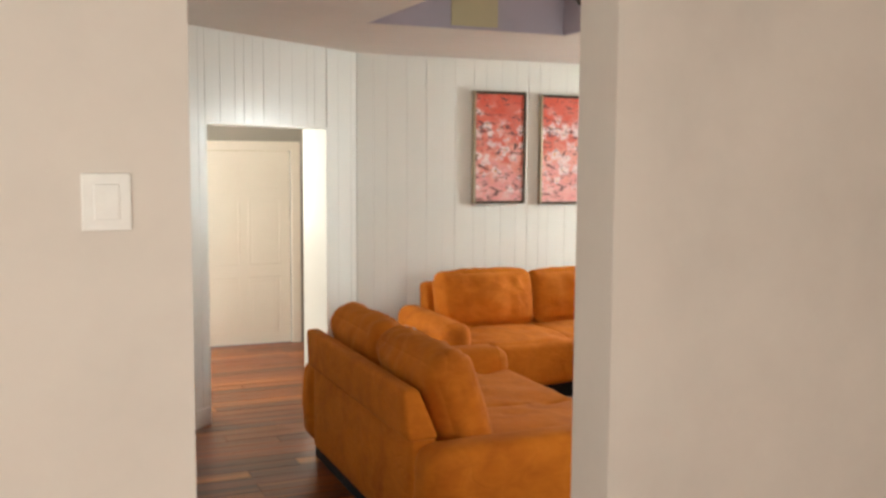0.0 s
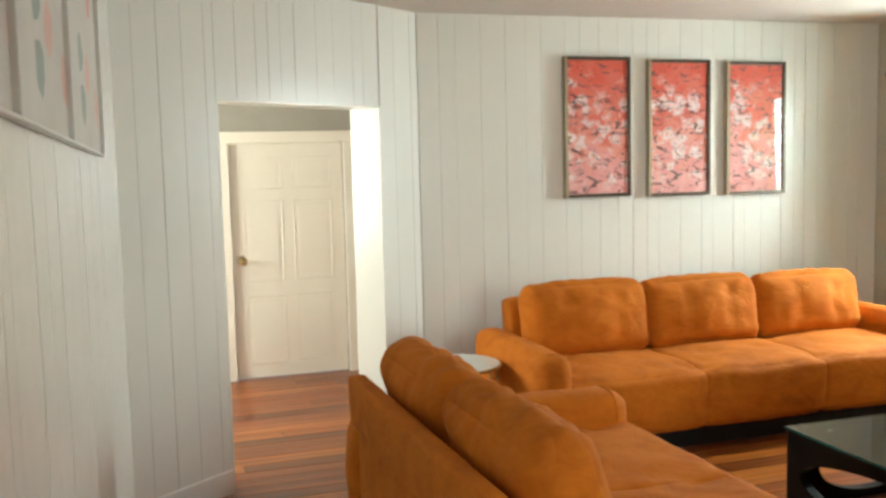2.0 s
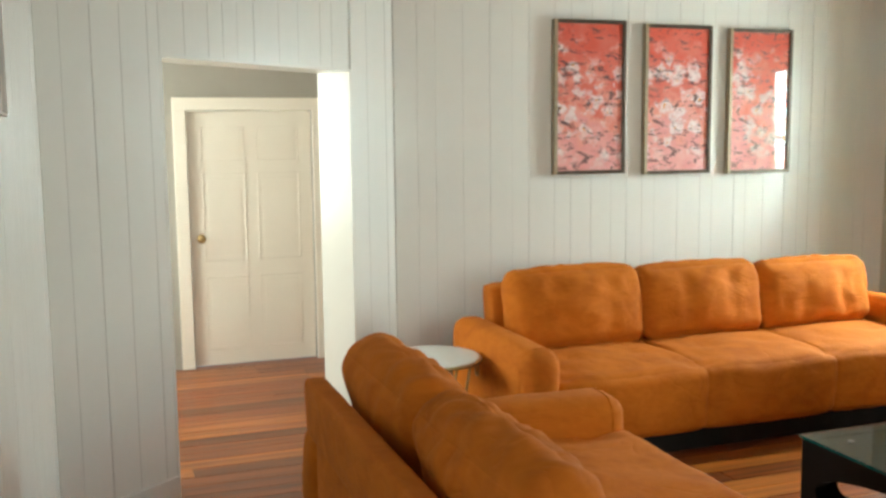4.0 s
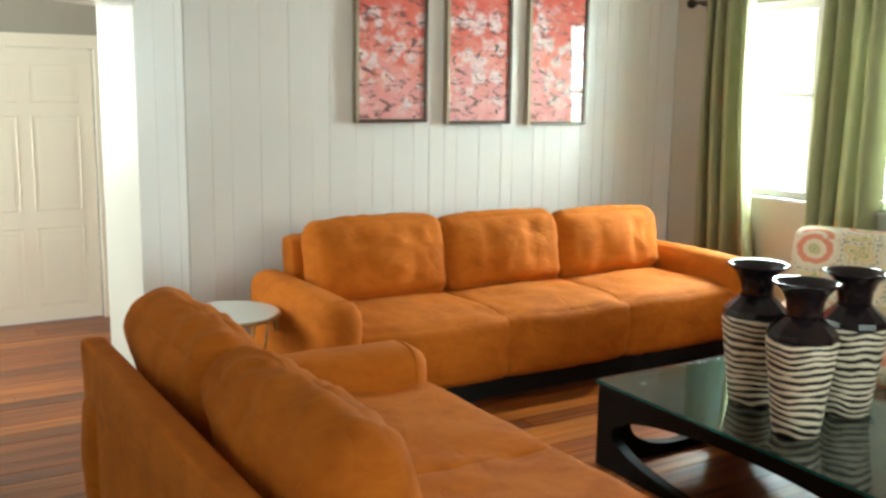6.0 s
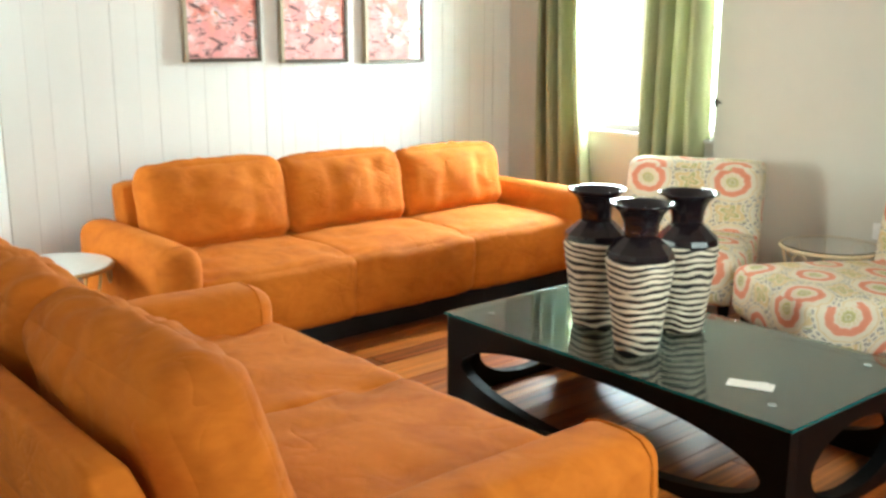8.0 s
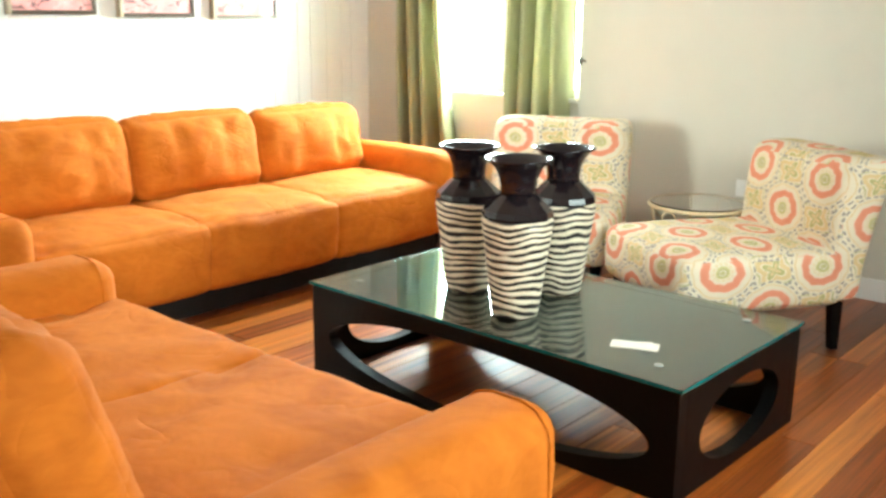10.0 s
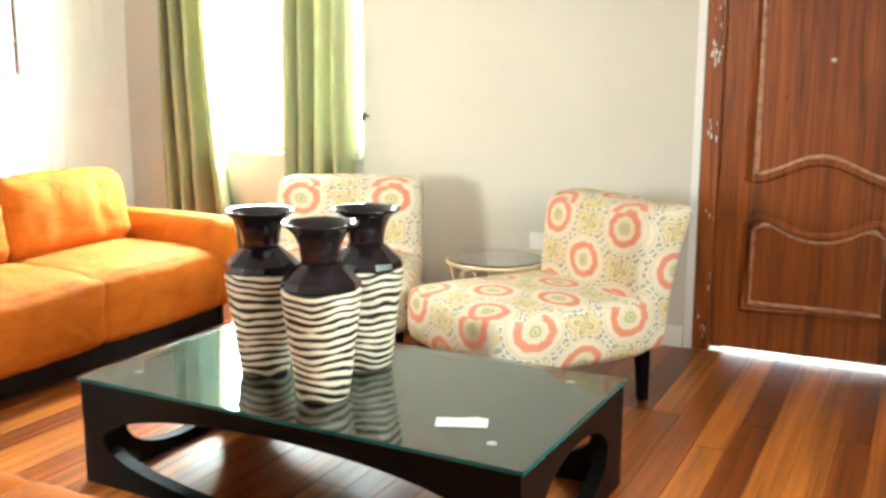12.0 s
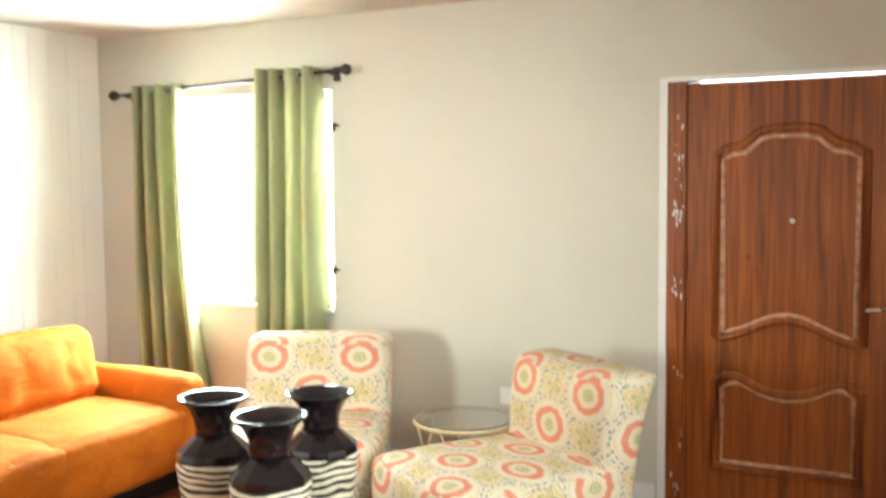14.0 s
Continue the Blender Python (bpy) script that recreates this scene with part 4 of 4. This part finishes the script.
def round_table(name, m, r, h, label, top_mat, wire):
    t = thing(name, m, label, "side table", "round side tables")
    part("tabletop", lathe([(r - 0.006, h - 0.012), (r, h - 0.009), (r, h - 0.003), (r - 0.004, h)], 48), top_mat, t, "pale round top", smooth=False)
    part("rim", ring(r + 0.001, 0.010, (0, 0, h - 0.014), seg=40), wire, t, smooth=True)
    part("lower_ring", ring(r * 0.62, 0.006, (0, 0, 0.10), seg=32), wire, t, smooth=True)
    for k in range(4):
        a = math.pi / 2 * k + 0.6
        c, s = math.cos(a), math.sin(a)
        part("leg", tube([(c * (r - 0.01), s * (r - 0.01), h - 0.02), (c * r * 0.86, s * r * 0.86, h * 0.7), (c * r * 0.62, s * r * 0.62, h * 0.35), (c * r * 0.62, s * r * 0.62, 0.10), (c * r * 0.9, s * r * 0.9, 0.0)], 0.007), wire, t, smooth=True)
        b = a + math.pi / 4
        rg = ring(0.042, 0.005, axis="y")
        part("wire_ring", move(rg, Matrix.Translation((math.cos(b) * (r - 0.012), math.sin(b) * (r - 0.012), h - 0.068)) @ Matrix.Rotation(b - math.pi / 2, 4, "Z")), wire, t, smooth=True)
    return t


M_PALETOP = plain("pale_frosted_top", (0.74, 0.76, 0.73), 0.12, vary=0.04, bump=0)
round_table("side_table", Matrix.Translation((2.145, 5.73, 0)), 0.24, 0.50, "small round side table with a pale top beside the sofa", M_PALETOP, M_BRASS)
round_table("side_table", Matrix.Translation((5.28, 3.755, 0)), 0.235, 0.475, "round glass-topped gold wire table between the chairs", M_CLEARTOP, M_GOLD)


# ---- things: pictures, curtains, fittings ----
def framed_picture(name, m, w, h, art, label, category, group, depth=0.045, bar=0.022, frame_mat=None):
    """Upright picture, local x by z, front to -y."""
    p = thing(name, m, label, category, group)
    fm = frame_mat or M_FRAME
    for nm, s in (("frame_edge", (0, bar, -depth, -0.002, 0, h)), ("frame_side", (w - bar, w, -depth, -0.002, 0, h)), ("frame_rail", (bar, w - bar, -depth, -0.002, 0, bar)), ("frame_rail", (bar, w - bar, -depth, -0.002, h - bar, h))):
        part(nm, boxes(s, bevel=0.003), M_PALEBRONZE if nm == "frame_edge" and fm is M_FRAME else fm, p)
    part("canvas", boxes((-(w / 2 - bar), w / 2 - bar, -0.010, 0.010, -(h / 2 - bar), h / 2 - bar)), art, p, loc=Matrix.Translation((w / 2, -depth + 0.024, h / 2)))
    return p


for k, (x, z) in enumerate(((3.205, 1.347), (3.825, 1.334), (4.443, 1.324))):
    framed_picture("framed_picture", Matrix.Translation((x, Y_N - 0.002, z)), 0.485, 0.922, M_ART[k], "tall framed print of pale blossoms on red and pink", "picture", "three blossom pictures")

for y0, y1 in ((1.95, 2.60), (2.604, 3.40), (3.404, 4.30)):
    s0 = (y0 - LW0.y) / (LW1.y - LW0.y) * LWL
    s1 = (y1 - LW0.y) / (LW1.y - LW0.y) * LWL
    hang = LW @ Matrix.Translation((s0, -0.003, 1.735 - 0.0305 * (y0 - 2.0))) @ Matrix.Rotation(radians(1.74), 4, "Y")
    framed_picture("flower_print", hang, s1 - s0, 0.74, M_LEAF, "pale print of pink flowers and grey leaves in a thin frame", "picture", "flower prints on the west wall", 0.022, 0.008, M_TRIM)


def curtain(m, w_top, w_bot, h, folds, label, seed, skew=0.0, flare=1.5):
    """Hanging cloth in local x by z with deep folds; top at z = 0."""
    c = thing("curtain", m, label, "curtain", "green curtains")
    bm = bmesh.new()
    nx, nz = folds * 20, 22
    rng = random.Random(seed)
    amp = [rng.uniform(0.6, 1.35) for _ in range(folds + 2)]
    warp = [rng.uniform(0, 6.28) for _ in range(3)]
    rows = []
    for layer in (0, 1):
        grid = []
        for j in range(nz + 1):
            t = j / nz
            row = []
            for i in range(nx + 1):
                u = i / nx
                w = w_top + (w_bot - w_top) * t ** flare
                f = u * folds
                k = int(f)
                a = 0.072 * (amp[k] * (1 - (f - k)) + amp[k + 1] * (f - k)) * (1 + 0.3 * t)
                ph = 2 * math.pi * folds * (u + 0.035 * math.sin(7 * u + warp[0]) + 0.02 * math.sin(13 * u + warp[1])) + 0.5 * math.sin(2.5 * t + 4 * u + warp[2]) * t
                x = skew * t ** 1.5 + u * w + 0.012 * math.sin(5 * t + 9 * u + seed) * t
                row.append(bm.verts.new((x + 0.016 * math.sin(2 * ph), a * math.cos(ph) + 0.3 * a * math.cos(2 * ph + seed) + layer * 0.004, -h * t)))
            grid.append(row)
        rows.append(grid)
        for j in range(nz):
            for i in range(nx):
                bm.faces.new((grid[j][i], grid[j][i + 1], grid[j + 1][i + 1], grid[j + 1][i]))
    a, b = rows
    for j in range(nz):
        for i in (0, nx):
            bm.faces.new((a[j][i], b[j][i], b[j + 1][i], a[j + 1][i]))
    for i in range(nx):
        for j in (0, nz):
            bm.faces.new((a[j][i], a[j][i + 1], b[j][i + 1], b[j][i]))
    part("cloth", bm, M_CURTAIN, c, smooth=True)
    for k in range(2 * folds + 1):
        part("grommet", ring(0.026, 0.005, ((k + 0.5) / (2 * folds + 1) * w_top, 0.002, -0.045), axis="x", seg=16), M_STEEL, c, "metal eyelet", smooth=True)
    return c


ROD_X, ROD_Z = X_E - 0.085, 2.182
ROD_SLOPE = -0.040                   # the rod hangs a little lower at the corner


def rod_z(y):
    return ROD_Z + ROD_SLOPE * (y - 5.5)


EASTM = Matrix.Rotation(-math.pi / 2, 4, "Z")
curtain(Matrix.Translation((ROD_X, 6.205, rod_z(6.0) + 0.035)) @ EASTM, 0.40, 0.56, 2.12, 4, "pale olive-green curtain hanging in folds beside the corner", 1.0, flare=2.2)
curtain(Matrix.Translation((ROD_X, 5.262, rod_z(5.04) + 0.04)) @ EASTM, 0.42, 0.455, 2.14, 4, "pale olive-green curtain hanging in folds before the window", 2.0, -0.04)
rod = thing("curtain_rod", Matrix.Translation((ROD_X, 0, ROD_Z)), "dark bronze curtain rod with ball finials", "curtain rod")
part("rod", tube([(0, 4.70, rod_z(4.70) - ROD_Z), (0, 6.31, rod_z(6.31) - ROD_Z)], 0.011), M_BRONZE, rod, smooth=True)
for y, s in ((4.70, -1), (6.31, 1)):
    part("finial", move(lathe([(0.011, 0), (0.018, 0.006), (0.012, 0.014), (0.028, 0.030), (0.033, 0.050), (0.024, 0.070), (0.006, 0.080)], 20), Matrix.Translation((0, y, rod_z(y) - ROD_Z)) @ Matrix.Rotation(-s * math.pi / 2, 4, "X")), M_BRONZE, rod, smooth=True)
for y in (4.76, 6.26):
    h = rod_z(y) - ROD_Z
    part("bracket", join(boxes((0.07, 0.084, y - 0.02, y + 0.02, h - 0.05, h + 0.03), bevel=0.002), tube([(0.075, y, h - 0.01), (0.02, y, h - 0.016), (0, y, h - 0.011)], 0.006)), M_BRONZE, rod)

socket = thing("wall_socket", Matrix.Translation((X_E, 3.734, 0.477)), "white plastic socket on the grey-beige wall", "socket")
part("plate", boxes((-0.012, 0, -0.045, 0.045, -0.045, 0.045), bevel=0.003), M_PLASTIC, socket)
part("insert", boxes((-0.015, -0.012, -0.022, 0.022, -0.022, 0.022), bevel=0.001), M_PLASTIC, socket)

switch = thing("light_switch", Matrix.Translation((0.0, Y_S0, 1.66)), "white light switch in a raised frame on the hall wall", "light switch")
part("frame", boxes((-0.043, 0.043, -0.010, 0, -0.052, 0.052), bevel=0.003), M_PLASTIC, switch)
part("rocker", boxes((-0.022, 0.022, -0.015, -0.010, -0.032, 0.032), bevel=0.002), M_PLASTIC, switch)

pendant = thing("pendant_lamp", Matrix.Translation((2.46, 3.60, CEIL + RD)), "dark metal pendant fitting hanging in the ceiling tray", "ceiling lamp")
part("canopy", lathe([(0.02, -0.03), (0.06, -0.012), (0.065, -0.001)], 24), M_BRONZE, pendant, smooth=True)
part("stem", tube([(0, 0, -0.03), (0, 0, -0.21)], 0.008), M_BRONZE, pendant, smooth=True)
part("cup", lathe([(0.008, -0.275), (0.03, -0.265), (0.045, -0.235), (0.03, -0.205), (0.012, -0.20)], 24), M_BRONZE, pendant, smooth=True)


# ---- boards and planks ----
def board_mesh(w, h, t=0.0125):
    """Upright board with chamfered front edges; local x width, front at y = 0."""
    bm = bmesh.new()
    c = 0.0015
    sec = [(0, t), (0, c), (c, 0), (w - c, 0), (w, c), (w, t)]
    lo = [bm.verts.new((x, y, 0)) for x, y in sec]
    hi = [bm.verts.new((x, y, h)) for x, y in sec]
    bm.faces.new(lo[::-1])
    bm.faces.new(hi)
    for i in range(6):
        bm.faces.new((lo[i], lo[(i + 1) % 6], hi[(i + 1) % 6], hi[i]))
    bmesh.ops.recalc_face_normals(bm, faces=bm.faces)
    me = bpy.data.meshes.new("board")
    bm.to_mesh(me)
    bm.free()
    me.materials.append(M_BOARD)
    return me


BOARDS = {}


def board_row(wall, frame_m, x0, x1, z0, z1, seed):
    """Boards of uneven width side by side on a wall."""
    rng = random.Random(seed)
    x = x0
    while x < x1 - 0.03:
        w = min(rng.choice((0.11, 0.14, 0.14, 0.17, 0.09)), x1 - x)
        key = (round(w, 3), round(z1 - z0, 3))
        if key not in BOARDS:
            BOARDS[key] = board_mesh(w - 0.0007, z1 - z0)
        ob = new("board", BOARDS[key])
        ob.parent = wall
        ob.matrix_parent_inverse = wall.matrix_basis.inverted()
        ob.matrix_basis = frame_m @ Matrix.Translation((x, rng.uniform(-0.0012, 0.0004), z0))
        x += w


board_row(wall_north, Matrix.Translation((0, Y_N, 0)), 2.218, X_E - 0.002, 0, CEIL, 1)
board_row(wall_slant, DG, 0.0, OPEN[0], 0, CEIL, 2)
board_row(wall_slant, DG, OPEN[0], OPEN[1], OPEN[2], CEIL, 3)
board_row(wall_slant, DG, OPEN[1], DGL - 0.004, 0, CEIL, 4)
board_row(wall_west, LW, 0.0, LWL - 0.01, 0, CEIL, 5)

PLANKS = {}


def plank_mesh(length, w):
    key = (round(length, 2), w)
    if key not in PLANKS:
        bm = boxes((0, length - 0.0015, 0, w - 0.0018, -0.018, 0))
        top = [e for e in bm.edges if all(v.co.z > -0.001 for v in e.verts)]
        bmesh.ops.bevel(bm, geom=top, offset=0.0015, segments=1, affect="EDGES")
        me = bpy.data.meshes.new("plank")
        bm.to_mesh(me)
        bm.free()
        me.materials.append(M_PLANK)
        PLANKS[key] = me
    return PLANKS[key]


PW = 0.118
rest = bmesh.new()
rng = random.Random(11)
count = 0
y = -2.45
while y < 7.95:
    lo, hi = (-1.12, 2.36) if y < 1.1 else (0.02, X_E) if y < 5.2 else (-0.82, X_E) if y < 6.6 else (-0.82, 2.62)
    x = lo
    near = 2.3 < y < 6.5
    ln = rng.choice((0.6, 0.9, 1.2, 1.5))
    while x < hi - 0.02:
        ln = min(ln, hi - x)
        if near and x + ln > 1.0 and count < 290:
            ob = new("plank", plank_mesh(ln, PW))
            ob.parent = floor_base
            ob.matrix_basis = Matrix.Translation((x, y, rng.uniform(-0.0008, 0)))
            count += 1
        else:
            box(rest, x, x + ln - 0.0015, y, y + PW - 0.0018, -0.018, rng.uniform(-0.0008, 0))
        x += ln
        ln = rng.choice((1.2, 1.5, 1.8, 2.1, 2.4))
    y += PW
tagged(part("planks", rest, M_PLANK, floor_base), "varnished floor boards", kind="stuff")
